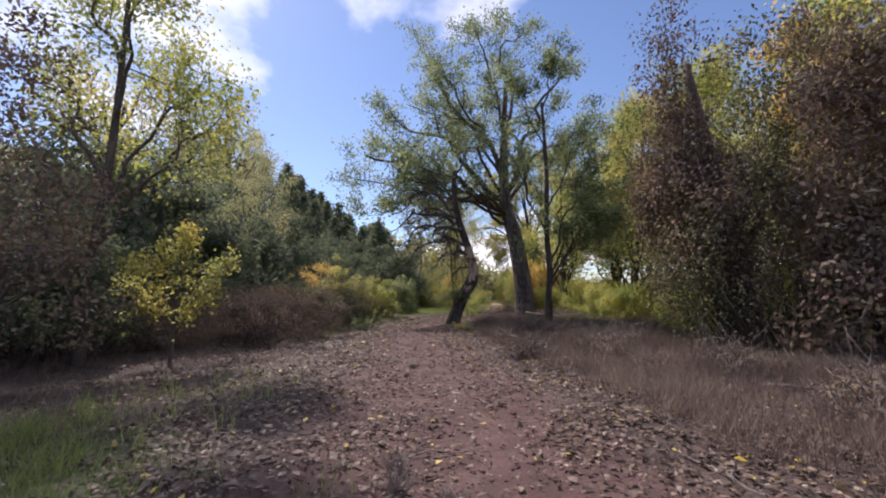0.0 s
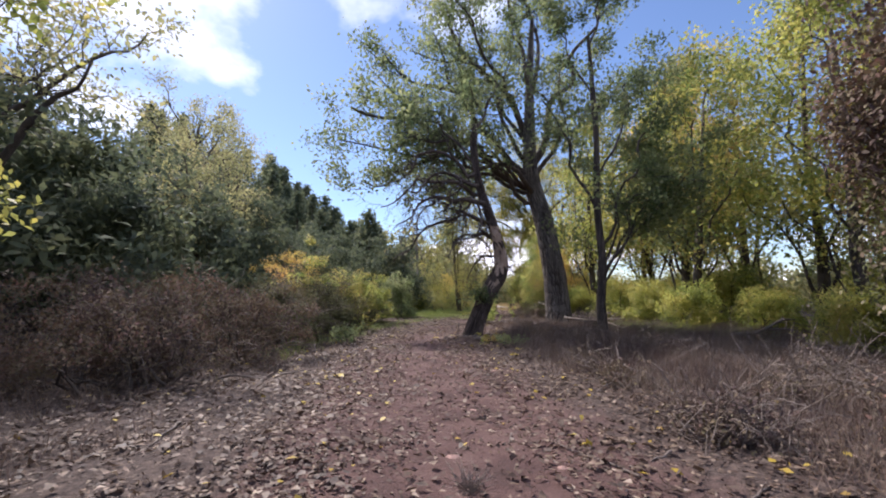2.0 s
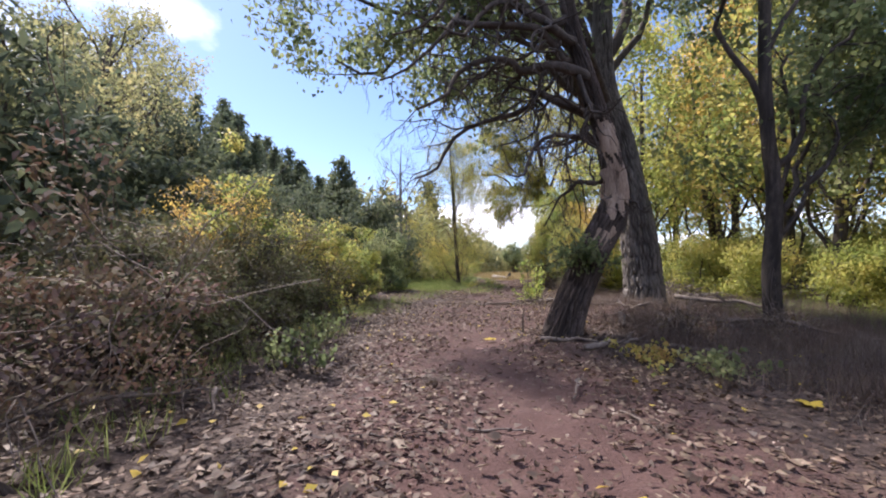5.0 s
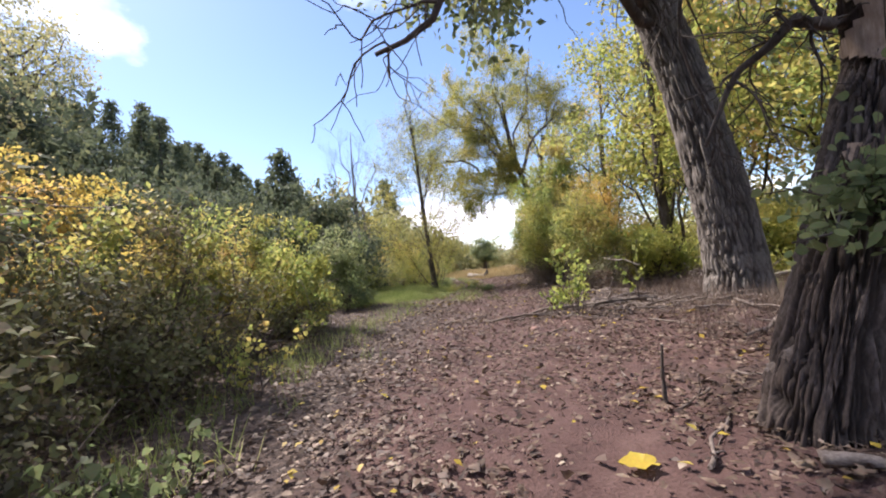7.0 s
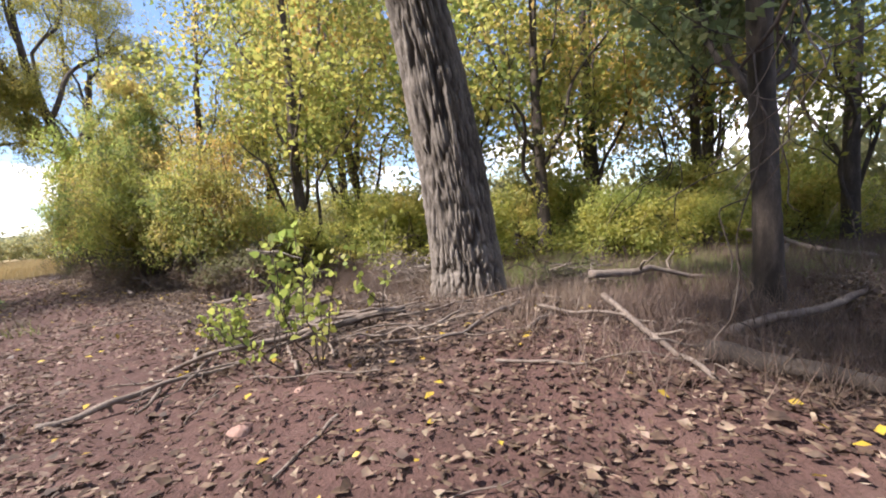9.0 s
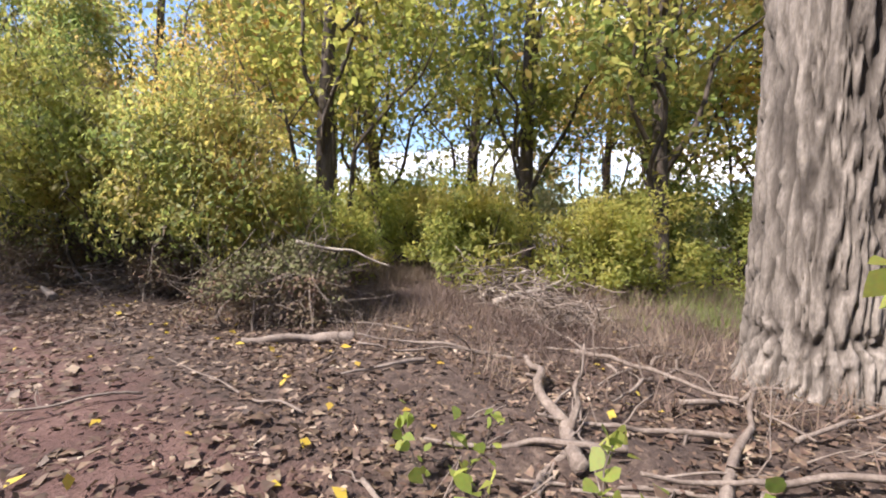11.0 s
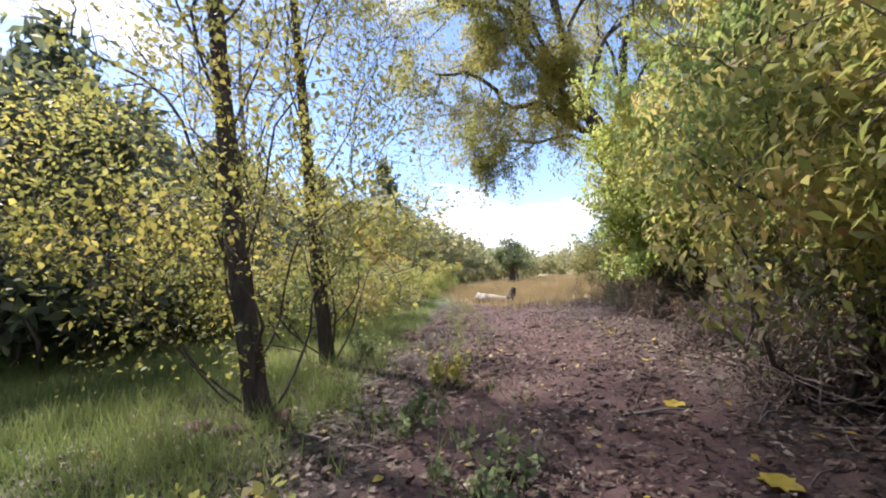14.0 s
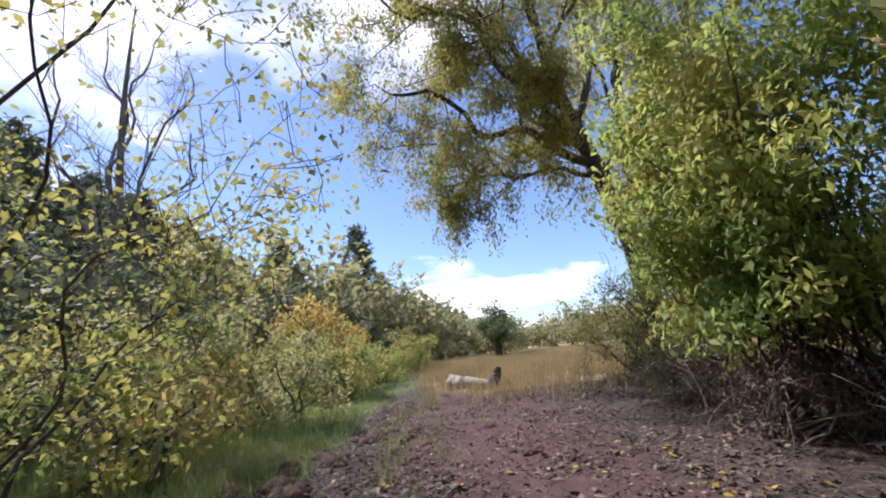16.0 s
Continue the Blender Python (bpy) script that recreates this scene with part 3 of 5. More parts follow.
mesh_of("bare_wood", v, q[keep], BARE_WOOD, lean_trunk, "pale bare wood where the bark has come off", smooth=True)

for dx, dy, dz, rr in [(-0.11, 0.02, 0.46, 0.07), (-0.13, 0.14, 0.36, 0.06), (-0.12, -0.06, 0.33, 0.05)]:
    p = np.array([(dx + 0.16, dy, dz), (dx, dy, dz), (dx - rr * 0.5, dy, dz), (dx - rr * 0.7, dy, dz)])
    p, r = refine(p, [rr * 0.9, rr, rr * 0.8, rr * 0.3], 16)
    v, f = tube_array(p, r, 24, bark_relief(0.03, 14, 9))
    mesh_of("burl", v, f, STICK, lean_trunk, "rounded grey burl low on the trunk", smooth=True)

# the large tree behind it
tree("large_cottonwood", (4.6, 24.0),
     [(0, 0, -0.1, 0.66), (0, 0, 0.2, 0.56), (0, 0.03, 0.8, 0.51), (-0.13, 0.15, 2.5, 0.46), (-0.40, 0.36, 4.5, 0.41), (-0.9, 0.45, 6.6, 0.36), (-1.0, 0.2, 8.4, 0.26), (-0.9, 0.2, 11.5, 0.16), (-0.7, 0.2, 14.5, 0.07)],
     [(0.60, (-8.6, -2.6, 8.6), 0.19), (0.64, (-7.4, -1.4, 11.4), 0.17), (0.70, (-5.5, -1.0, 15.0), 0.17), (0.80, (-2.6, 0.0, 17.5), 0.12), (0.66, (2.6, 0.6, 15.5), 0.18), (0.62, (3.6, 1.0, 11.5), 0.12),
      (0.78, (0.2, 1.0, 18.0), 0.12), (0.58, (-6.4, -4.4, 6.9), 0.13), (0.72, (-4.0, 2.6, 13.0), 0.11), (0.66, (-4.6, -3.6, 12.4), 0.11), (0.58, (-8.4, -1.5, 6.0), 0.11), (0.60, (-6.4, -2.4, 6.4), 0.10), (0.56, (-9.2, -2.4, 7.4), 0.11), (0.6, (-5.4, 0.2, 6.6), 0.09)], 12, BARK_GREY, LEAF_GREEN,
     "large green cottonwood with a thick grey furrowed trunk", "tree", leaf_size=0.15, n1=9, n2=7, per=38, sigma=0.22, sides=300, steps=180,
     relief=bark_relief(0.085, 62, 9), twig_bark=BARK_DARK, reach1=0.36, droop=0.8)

# the slim dark tree next to them
tree("slim_tree", (5.0, 20.2),
     [(0, 0, -0.1, 0.22), (0, 0, 0.3, 0.17), (-0.02, 0, 1.2, 0.15), (0.1, 0, 2.6, 0.14), (0.02, 0.05, 4.5, 0.12), (0.12, 0.1, 7.5, 0.10), (0.0, 0.1, 11, 0.06)],
     [(0.45, (2.6, 0.8, 6.3), 0.06), (0.55, (2.0, -0.8, 8.0), 0.06), (0.62, (-1.8, 0.2, 8.6), 0.07), (0.72, (2.4, 0.4, 10.5), 0.05), (0.85, (-1.0, 0.5, 12), 0.05), (0.98, (0.6, 0, 13), 0.05), (0.4, (2.9, 0.3, 4.9), 0.045), (0.42, (3.4, -0.4, 6.0), 0.05), (0.48, (2.2, 0.9, 7.0), 0.05), (0.38, (1.8, -0.6, 5.4), 0.035)],
     13, BARK_DARK, LEAF_GREEN, "slim dark-trunked tree with green leaves", "tree", leaf_size=0.14, n1=7, n2=6, per=40, sigma=0.18, sides=28, steps=70, relief=bark_relief(0.02, 10, 3))

# two slim yellow-green trees at the meadow's edge
for k, (x, y, hh, lean) in enumerate([(1.05, 37.2, 8.5, -0.5), (1.35, 39.7, 9.0, -0.35)]):
    tree("meadow_tree", (x, y),
         [(0, 0, -0.1, 0.20), (-0.03, 0, 0.25, 0.125), (lean * 0.35, 0, 2.2, 0.10), (lean * 0.6, 0.1, 4.5, 0.08), (lean, 0.1, hh, 0.03)],
         [(0.12, (-1.6, -0.6, 1.7), 0.012), (0.15, (1.1, 0.5, 1.9), 0.018), (0.22, (-2.0, -0.6, 2.5), 0.014), (0.25, (0.3, -1.5, 2.8), 0.02), (0.3, (1.5, 0.7, 3.2), 0.014), (0.35, (-1.9, 1.2, 3.9), 0.016), (0.42, (1.4, -1.0, 4.4), 0.014), (0.5, (-2.2, -0.2, 5.2), 0.018), (0.58, (1.7, 0.8, 6.4), 0.016),
          (0.66, (-1.7, 0.9, 7.0), 0.016), (0.75, (1.2, -0.6, 7.8), 0.016), (0.72, (0.4, 1.3, 7.2), 0.02), (0.8, (-1.3, 0.2, 8.0), 0.02), (0.85, (-1.0, -0.6, hh), 0.02), (0.9, (0.7, 0.2, hh), 0.02), (0.62, (-0.4, -1.4, 6.4), 0.02)],
         21 + k, BARK_DARK, LEAF_PALE, "slim dark-trunked tree with thin yellow-green leaves in meadow grass", "tree", "slim trees at the meadow", leaf_size=0.06, n1=8, n2=7, per=20, sigma=0.17, sides=24, steps=60,
         relief=bark_relief(0.018, 12, 31 + k))

# the willow past the thicket
tree("willow", (12.2, 48.6),
     [(0, 0, -0.1, 0.45), (-0.1, 0, 0.8, 0.36), (-0.5, -0.1, 3.5, 0.30), (-1.5, -0.2, 6.8, 0.25), (-2.4, -0.3, 9.8, 0.18), (-2.8, -0.3, 13.5, 0.08)],
     [(0.58, (-7.6, 0.2, 9.2), 0.16), (0.62, (-7.8, -0.5, 12.2), 0.15), (0.70, (-6.4, 0.5, 14.6), 0.12), (0.8, (-4.0, -1.0, 17.0), 0.10), (0.66, (2.5, 0.5, 14.0), 0.14), (0.55, (3.2, -0.5, 10.5), 0.12), (0.56, (-5.9, 1.6, 6.6), 0.09), (0.6, (-4.2, -1.6, 8.2), 0.08), (0.72, (0.2, 0.4, 17.5), 0.10), (0.75, (-5.6, 1.0, 11.0), 0.09)],
     14, BARK_DARK, LEAF_PALE, "tall leaning willow with drooping olive-yellow leaves", "tree", leaf_size=0.15, n1=10, n2=8, per=90, sigma=0.2, sides=20, steps=40, relief=bark_relief(0.04, 14, 7), lift=-0.25, droop=1.2, aspect=0.35)
tree("willow", (13.6, 49.0),
     [(0, 0, -0.1, 0.40), (-0.1, 0, 0.8, 0.33), (-0.3, 0, 3.5, 0.28), (-1.2, 0, 7.0, 0.2), (-0.8, 0, 11.0, 0.1)],
     [(0.5, (-3.5, 1.5, 9.5), 0.12), (0.7, (-2.0, 1.0, 14.0), 0.1), (0.6, (3.5, 0.5, 12.0), 0.14), (0.45, (3.6, -0.5, 8.0), 0.12), (0.9, (0.8, 0.4, 14.5), 0.08)],
     15, BARK_DARK, LEAF_PALE, "tall willow with a dark trunk behind the thicket", "tree", leaf_size=0.17, n1=8, n2=7, per=50, sigma=0.32, sides=20, steps=40, relief=bark_relief(0.04, 14, 8), lift=-0.2, droop=1.2, aspect=0.35)

# the round tree in the field
t = shrub("field_tree", (13.2, 70.5), (2.0, 2.0, 4.0), 61, LEAF_GREEN, "small round dark green tree alone in the dry field", "tree", n=6000, leaf_size=0.2, clump=0.28, low=1.2)
tubes("trunk", [(bent((0, 0, 0), (0.1, 0, 2.2), np.random.default_rng(2), 0.03, 6), np.linspace(0.28, 0.16, 6))], BARK_DARK, t, sides=10)

# woods to the one side: yellow, green and dark trees, one template each, then repeats
wood_a = tree("woodland_tree", (12.0, 27.0), [(0, 0, -0.1, 0.3), (0, 0, 0.4, 0.22), (0.2, 0.1, 3, 0.18), (0.1, 0.2, 7, 0.12), (0.2, 0, 11, 0.05)],
              [(0.25, (2.0, 0.5, 5), 0.07), (0.3, (-2.2, 0.7, 5.5), 0.07), (0.4, (0.4, -2.4, 7), 0.07), (0.45, (-0.6, 2.3, 7.5), 0.06), (0.55, (2.2, -0.8, 9), 0.06), (0.65, (-1.8, -0.8, 10.5), 0.05), (0.8, (1.0, 1.0, 12), 0.04), (0.95, (0, 0, 13), 0.03)],
              71, BARK_DARK, LEAF_YELLOW, "tall dark-trunked tree with yellow autumn leaves", "tree", "trees of the yellow wood", leaf_size=0.19, n1=7, n2=6, per=20, sigma=0.34, sides=12, lift=0.1)
wood_b = tree("woodland_tree", (10.5, 24.0), [(0, 0, -0.1, 0.3), (0.1, 0, 0.4, 0.2), (0.5, 0.1, 3, 0.16), (0.9, 0.2, 6, 0.12), (1.2, 0, 10, 0.05)],
              [(0.3, (2.6, 0.5, 5), 0.07), (0.35, (-1.5, 0.9, 6), 0.07), (0.45, (1.4, -2.0, 7), 0.07), (0.5, (0.2, 2.3, 8), 0.06), (0.65, (3.0, -0.8, 9.5), 0.06), (0.75, (-0.8, -0.8, 11), 0.05), (0.95, (1.5, 0.4, 12.5), 0.04)],
              72, BARK_DARK, LEAF_MIXED, "dark-trunked tree with green and yellow leaves", "tree", "trees of the yellow wood", leaf_size=0.19, n1=7, n2=6, per=20, sigma=0.34, sides=12, lift=0.1)
wood_c = tree("orange_tree", (17.5, 36.0), [(0, 0, -0.1, 0.35), (0, 0, 0.4, 0.25), (0.1, 0.1, 5, 0.2), (0.1, 0.2, 10, 0.12), (0.2, 0, 15, 0.05)],
              [(0.3, (3.0, 0.5, 8), 0.09), (0.35, (-3.0, 0.7, 8.5), 0.09), (0.45, (0.4, -3.2, 10), 0.08), (0.5, (-0.6, 3.0, 11), 0.08), (0.6, (2.6, -0.8, 13), 0.07), (0.7, (-2.4, -0.8, 14), 0.06), (0.95, (0, 0, 17.5), 0.04)],
              73, BARK_DARK, LEAF_ORANGE, "tall tree with orange-yellow autumn leaves", "tree", "orange trees", leaf_size=0.32, n1=8, n2=6, per=22, sigma=0.45, sides=12, lift=0.1)
rw = np.random.default_rng(8)
for x, y, s in [(9.0, 31.0, 0.95), (15.5, 23.0, 1.1), (17.5, 29.5, 1.2), (15.5, 13.0, 1.0), (16.5, 40.5, 1.1), (11.4, 17.2, 0.85), (19.0, 19.0, 1.2)]:
    copy_thing(wood_a, at(x, y, rw.uniform(0, 360), s))
for x, y, s in [(13.2, 31.5, 1.05), (10.8, 38.0, 1.0), (22, 8, 1.2)]:
    copy_thing(wood_b, at(x, y, rw.uniform(0, 360), s))
for x, y, s in [(22.5, 43.5, 1.1), (24, 24, 0.9), (17.0, 19.5, 0.8)]:
    copy_thing(wood_c, at(x, y, rw.uniform(0, 360), s))
# yellow bushes under the wood
bush_y = shrub("yellow_bush", (9.0, 22.2), (1.5, 1.3, 2.4), 81, LEAF_YELLOW, "yellow willow bush at the wood's edge", "bush", "yellow bushes", n=8000, leaf_size=0.1, clump=0.2, per=110, aspect=0.4)
for x, y, s in [(10.8, 20.2, 0.9), (12.4, 18.0, 1.1), (9.6, 27.5, 1.25), (11.5, 30, 1.4), (8.8, 14.6, 0.85), (13.5, 14.5, 1.2), (9.6, 25.2, 1.1), (12.5, 24.5, 1.5), (15.2, 33.5, 1.5), (7.6, 30.4, 1.1), (10.4, 34, 1.5), (15.5, 20.5, 1.6), (17.5, 16.5, 1.6), (18, 33, 1.7)]:
    copy_thing(bush_y, at(x, y, rw.uniform(0, 360), s))

# the thicket along the path
thick = [((6.1, 30.9), (1.3, 1.4, 3.3), LEAF_MIXED, "tall shrub with green and yellow leaves"), ((6.0, 32.8), (1.3, 1.5, 3.5), LEAF_YELLOW, "tall shrub with yellowing leaves and dead brown twigs"),
         ((6.5, 35.0), (1.5, 1.6, 4.2), LEAF_MIXED, "tall leafy shrub with bare lower stems"), ((7.5, 37.4), (1.9, 1.7, 7.5), LEAF_MIXED, "tall hanging shrub with lime and yellow leaves"),
         ((9.1, 41.0), (1.9, 1.8, 7.2), LEAF_BRIGHT, "tall hanging shrub with bright lime leaves"), ((10.0, 44.6), (1.7, 1.7, 3.6), LEAF_MIXED, "green shrub at the end of the thicket"), ((10.6, 47.2), (1.9, 1.7, 3.4), LEAF_PALE, "pale green shrub under the willow"),
         ((8.4, 33.5), (2.0, 2.2, 5.6), LEAF_ORANGE, "tall shrub with orange and green leaves"),
         ((10.0, 36.4), (1.7, 1.7, 4.4), LEAF_GREEN, "dark green shrub deep in the thicket"), ((11.2, 39.6), (1.8, 1.8, 4.2), LEAF_BRAMBLE, "dull brown shrub deep in the thicket"), ((12.2, 43.0), (1.8, 1.8, 3.8), LEAF_GREEN, "green shrub deep in the thicket"),
         ((7.0, 38.2), (0.8, 1.1, 1.0), LEAF_VINE, "low dull brush at the thicket's foot"), ((7.9, 41.2), (0.9, 1.2, 1.1), LEAF_VINE, "low dull brush under hanging leaves"), ((8.8, 43.6), (0.9, 1.0, 1.0), LEAF_BRAMBLE, "low dry brush at the thicket's end"),
         ((5.5, 31.6), (0.8, 0.9, 0.9), LEAF_VINE, "low withered brush under the leafy shrubs"), ((5.6, 33.8), (0.8, 1.0, 1.0), LEAF_VINE, "low dead brush at the shrubs' foot"), ((6.0, 36.0), (0.7, 0.9, 0.9), LEAF_VINE, "low dark brush in the shade of leaves")]
for k, (b, sz, lf, lab) in enumerate(thick):
    tall, near = sz[2] > 2, b[0] < 9.5
    shrub("thicket_shrub", b, sz, 90 + k, lf, lab, "bush", "thicket beside the path", n=(38000 if sz[2] > 6 else 21000 if near else 6000) if tall else 4500, leaf_size=0.12 if sz[2] > 6 else 0.088 if tall else 0.05, clump=0.2 if tall else 0.12, stems=34 if tall else 30, twigs=220, stem_mat=BARK_DARK if tall else STICK,
          low=0.6 if tall and near else 0.1, skirt=LEAF_BRAMBLE if tall else None, skirt_top=0.13 if sz[2] > 6 else 0.27, lean=(-0.75, -0.1) if tall and near else (0.0, 0.0), aspect=0.4, droop=1.1, per=110, hang=0.55 if tall else 0.0)
# the low brush mound in front of it
shrub("brush_mound", (4.85, 29.3), (0.9, 0.9, 1.25), 101, LEAF_BRAMBLE, "low rounded brush mound with small dull leaves", "bush", n=9500, leaf_size=0.05, clump=0.13, stems=30, twigs=190, stem_mat=STICK, skirt=LEAF_VINE, skirt_top=0.45, per=120)

# hedge of vines and bramble on the other side
hedge = [((-5.4, 12.2), (1.6, 1.7, 2.1), LEAF_VINE, "heap of dry brown bramble vines"), ((-4.9, 14.8), (1.5, 1.7, 2.3), LEAF_VINE, "heap of dry reddish bramble vines"), ((-7.2, 14.5), (1.8, 2.0, 2.4), LEAF_VINE, "heap of dry brown vines"),
         ((-4.9, 17.8), (1.3, 1.5, 2.3), LEAF_BRAMBLE, "dark bramble bush with withered leaves"), ((-5.3, 20.3), (1.7, 1.8, 3.7), LEAF_MIXED, "large yellow-green bush hung with dry vines"), ((-4.6, 22.6), (1.4, 1.5, 3.0), LEAF_MIXED, "yellow-green bramble bush with dark dry vines"),
         ((-4.5, 25.0), (1.5, 1.6, 3.3), LEAF_MIXED, "yellow-green leafy bush beside the path"), ((-4.0, 27.4), (1.2, 1.5, 2.7), LEAF_YELLOW, "bright yellow-green bush at the hedge's end"), ((-7.3, 19.0), (1.8, 2.0, 2.6), LEAF_BRAMBLE, "dark bramble thicket with dry twigs"),
         ((-8.0, 11.6), (1.6, 1.5, 1.9), LEAF_VINE, "low heap of dry red-brown vines"), ((-7.0, 24.0), (1.9, 2.2, 4.6), LEAF_ORANGE, "bush with orange-yellow leaves")]
for k, (b, sz, lf, lab) in enumerate(hedge):
    # dry leaves low down; between y 16 and 23.5 their dark colour also paints shade
    shrub("hedge_bush", b, sz, 110 + k, lf, lab, "bush", "bushes of the hedge", n=14000, leaf_size=0.06 if b[1] < 16 else 0.08, clump=0.17, stems=26, twigs=200 if b[1] < 16 else 120, stem_mat=BARK_DARK, skirt=LEAF_VINE if b[1] < 16 else LEAF_BRAMBLE, skirt_top=0.5 if b[1] < 16 else 0.78 if b[1] < 23.5 else 0.2, per=150, lumps=7)
shrub("dark_shrub", (-3.0, 33.0), (1.3, 1.5, 3.4), 130, LEAF_GREEN, "dull green shrub past the hedge", "bush", n=9000, leaf_size=0.1, clump=0.2)
shrub("orange_bush", (0.6, 58.0), (3.0, 2.6, 4.4), 131, LEAF_ORANGE, "orange-yellow bush near the meadow", "bush", n=7000, leaf_size=0.2, clump=0.4)
for k, (x, y, s) in enumerate([(0.5, 42.8, 1.5), (1.5, 46, 1.4), (-2.4, 44.5, 1.3), (2.4, 50, 1.2), (-3, 45, 1.6), (3.8, 56.5, 1.4), (2.9, 53.2, 1.3), (-0.6, 48, 1.6), (0.8, 52, 1.7), (5.4, 61, 1.6), (-2.2, 52, 2.0), (1.5, 57, 2.0)]):
    shrub("meadow_bush", (x, y), (1.3 * s, 1.2 * s, 1.9 * s), 135 + k, (LEAF_MIXED, LEAF_OLIVE, LEAF_YELLOW)[k % 3], "yellow-green bush in the meadow", "bush", "bushes of the meadow", n=5000, leaf_size=0.095, clump=0.2)

# dark evergreens on the slope
juniper = shrub("juniper", (-9.0, 17.0), (2.4, 2.3, 5.5), 150, LEAF_DARK, "dark dense evergreen on the slope", "tree", "evergreens on the slope", n=4400, leaf_size=0.25, clump=0.36, aspect=0.42, stems=6, per=60)
for x, y, s in [(-11, 13, 1.2), (-9.5, 21.5, 1.05), (-12.5, 18, 1.3), (-10.5, 26, 1.1), (-9.0, 30.5, 1.0), (-13.5, 24, 1.25), (-12, 31, 1.2), (-8.5, 35.5, 0.95), (-16, 20, 1.3), (-15.5, 29, 1.3), (-11, 37, 1.2), (-4.8, 41.5, 1.4), (-15, 11, 1.3), (-3.6, 44.5, 1.2), (-6.2, 44, 1.3), (-7.5, 48, 1.3), (-10, 43, 1.3), (-9, 49, 1.3), (-13, 47, 1.4), (-12, 54, 1.5), (-16, 38, 1.5), (-6, 52, 1.1), (-19, 26, 1.4), (-18, 45, 1.5), (-8, 57, 1.4)]:
    copy_thing(juniper, at(x, y, rw.uniform(0, 360), s, s * rw.uniform(0.85, 1.15)))
oak = tree("crooked_oak", (-13.0, 16.0), [(0, 0, -0.1, 0.35), (0.2, 0, 1, 0.26), (0.5, -0.2, 3, 0.2), (0.2, -0.2, 5.2, 0.14), (0.6, 0, 7.4, 0.05)],
           [(0.35, (3.8, -0.5, 5.4), 0.12), (0.4, (-3.2, -0.6, 5.2), 0.11), (0.5, (4.2, 0.8, 7.0), 0.10), (0.55, (-2.6, 0.9, 7.4), 0.09), (0.6, (0.6, -2.6, 6.8), 0.08), (0.65, (0.8, 2.6, 7.6), 0.08), (0.8, (-1.4, 0.4, 9.2), 0.07), (0.85, (2.4, -0.4, 9.0), 0.07)],
           160, BARK_DARK, LEAF_OLIVE, "crooked dark-limbed oak with sparse yellow-green leaves", "tree", "crooked oaks", leaf_size=0.16, n1=8, n2=6, per=10, sigma=0.24, reach1=0.42, start=0.2)
for x, y, s in [(-21.7, 41, 1.4), (-12.4, 29, 0.72), (-17, 34, 1.0), (-24, 50, 1.4), (-10.5, 22.5, 0.68)]:
    copy_thing(oak, at(x, y, rw.uniform(0, 360), s))
tree("bare_tree", (-2.6, 48.0), [(0, 0, -0.1, 0.2), (0, 0, 1, 0.15), (0.2, 0, 4, 0.11), (0.1, 0, 8, 0.07), (0.2, 0, 11.5, 0.02)],
     [(0.2, (-1.6, 0.3, 7.0), 0.08), (0.26, (1.7, 0.2, 7.6), 0.08), (0.35, (-1.3, -0.5, 9.2), 0.07), (0.45, (1.5, 0.3, 9.8), 0.06), (0.55, (-0.7, 0.4, 11.0), 0.06), (0.6, (0.9, 0.4, 11.2), 0.05)],
     161, BARK_GREY, LEAF_PALE, "tall slender leafless grey tree past the hedge", "tree", n1=9, n2=7, per=0, lift=0.6, reach1=0.4)


def conifer(name, base, h, w, seed, label, n=1500):
    rng = np.random.default_rng(seed)
    t = thing(name, *base, float(gz(*base)) - 0.05, label, "tree", "pines on the far slope")
    tubes("trunk", [(np.array([[0, 0, 0], [0, 0, h * 0.5], [0.05, 0, h]]), [0.2, 0.13, 0.03])], BARK_DARK, t, sides=8)
    m = 150
    z = rng.uniform(0.12, 1.0, m); a = rng.uniform(0, 6.28, m)
    r = w * (1.02 - z) ** 0.75 * rng.uniform(0.6, 1.05, m)
    c = np.stack([np.cos(a) * r, np.sin(a) * r, z * h], 1)
    u = rng.uniform(0.35, 1, n)[:, None] ** 0.6
    k = rng.integers(0, m, n)
    p = np.hstack([c[k, :2] * u, c[k, 2:]]) + rng.normal(0, 0.26, (n, 3))
    leaves("crown", p, 0.56, rng, LEAF_DARK, t, aspect=0.35, droop=0.1)
    return t


pine = conifer("pine", (-7, 46), 9.5, 2.9, 170, "dark green pine on the slope")
for k in range(52):
    x = rw.uniform(-42, -8); y = rw.uniform(62, 115)
    if x > -11:
        continue
    copy_thing(pine, at(x, y, rw.uniform(0, 360), rw.uniform(0.8, 1.3)))
for x, y, s in [(2.0, 84, 1.6), (-4.0, 74, 1.2), (-6, 80, 1.25), (-2, 95, 1.1), (-8, 60, 1.1)]:
    copy_thing(pine, at(x, y, rw.uniform(0, 360), s))
for x, y, s in [(-12, 62, 1.0), (-15, 66, 1.1), (-18, 72, 1.2), (-21, 76, 1.1), (-24, 82, 1.2), (-14, 76, 1.1), (-10, 70, 1.0), (-27, 74, 1.2), (-30, 80, 1.3), (-19, 62, 1.0), (-24, 66, 1.1)]:
    copy_thing(pine, at(x, y, rw.uniform(0, 360), s))
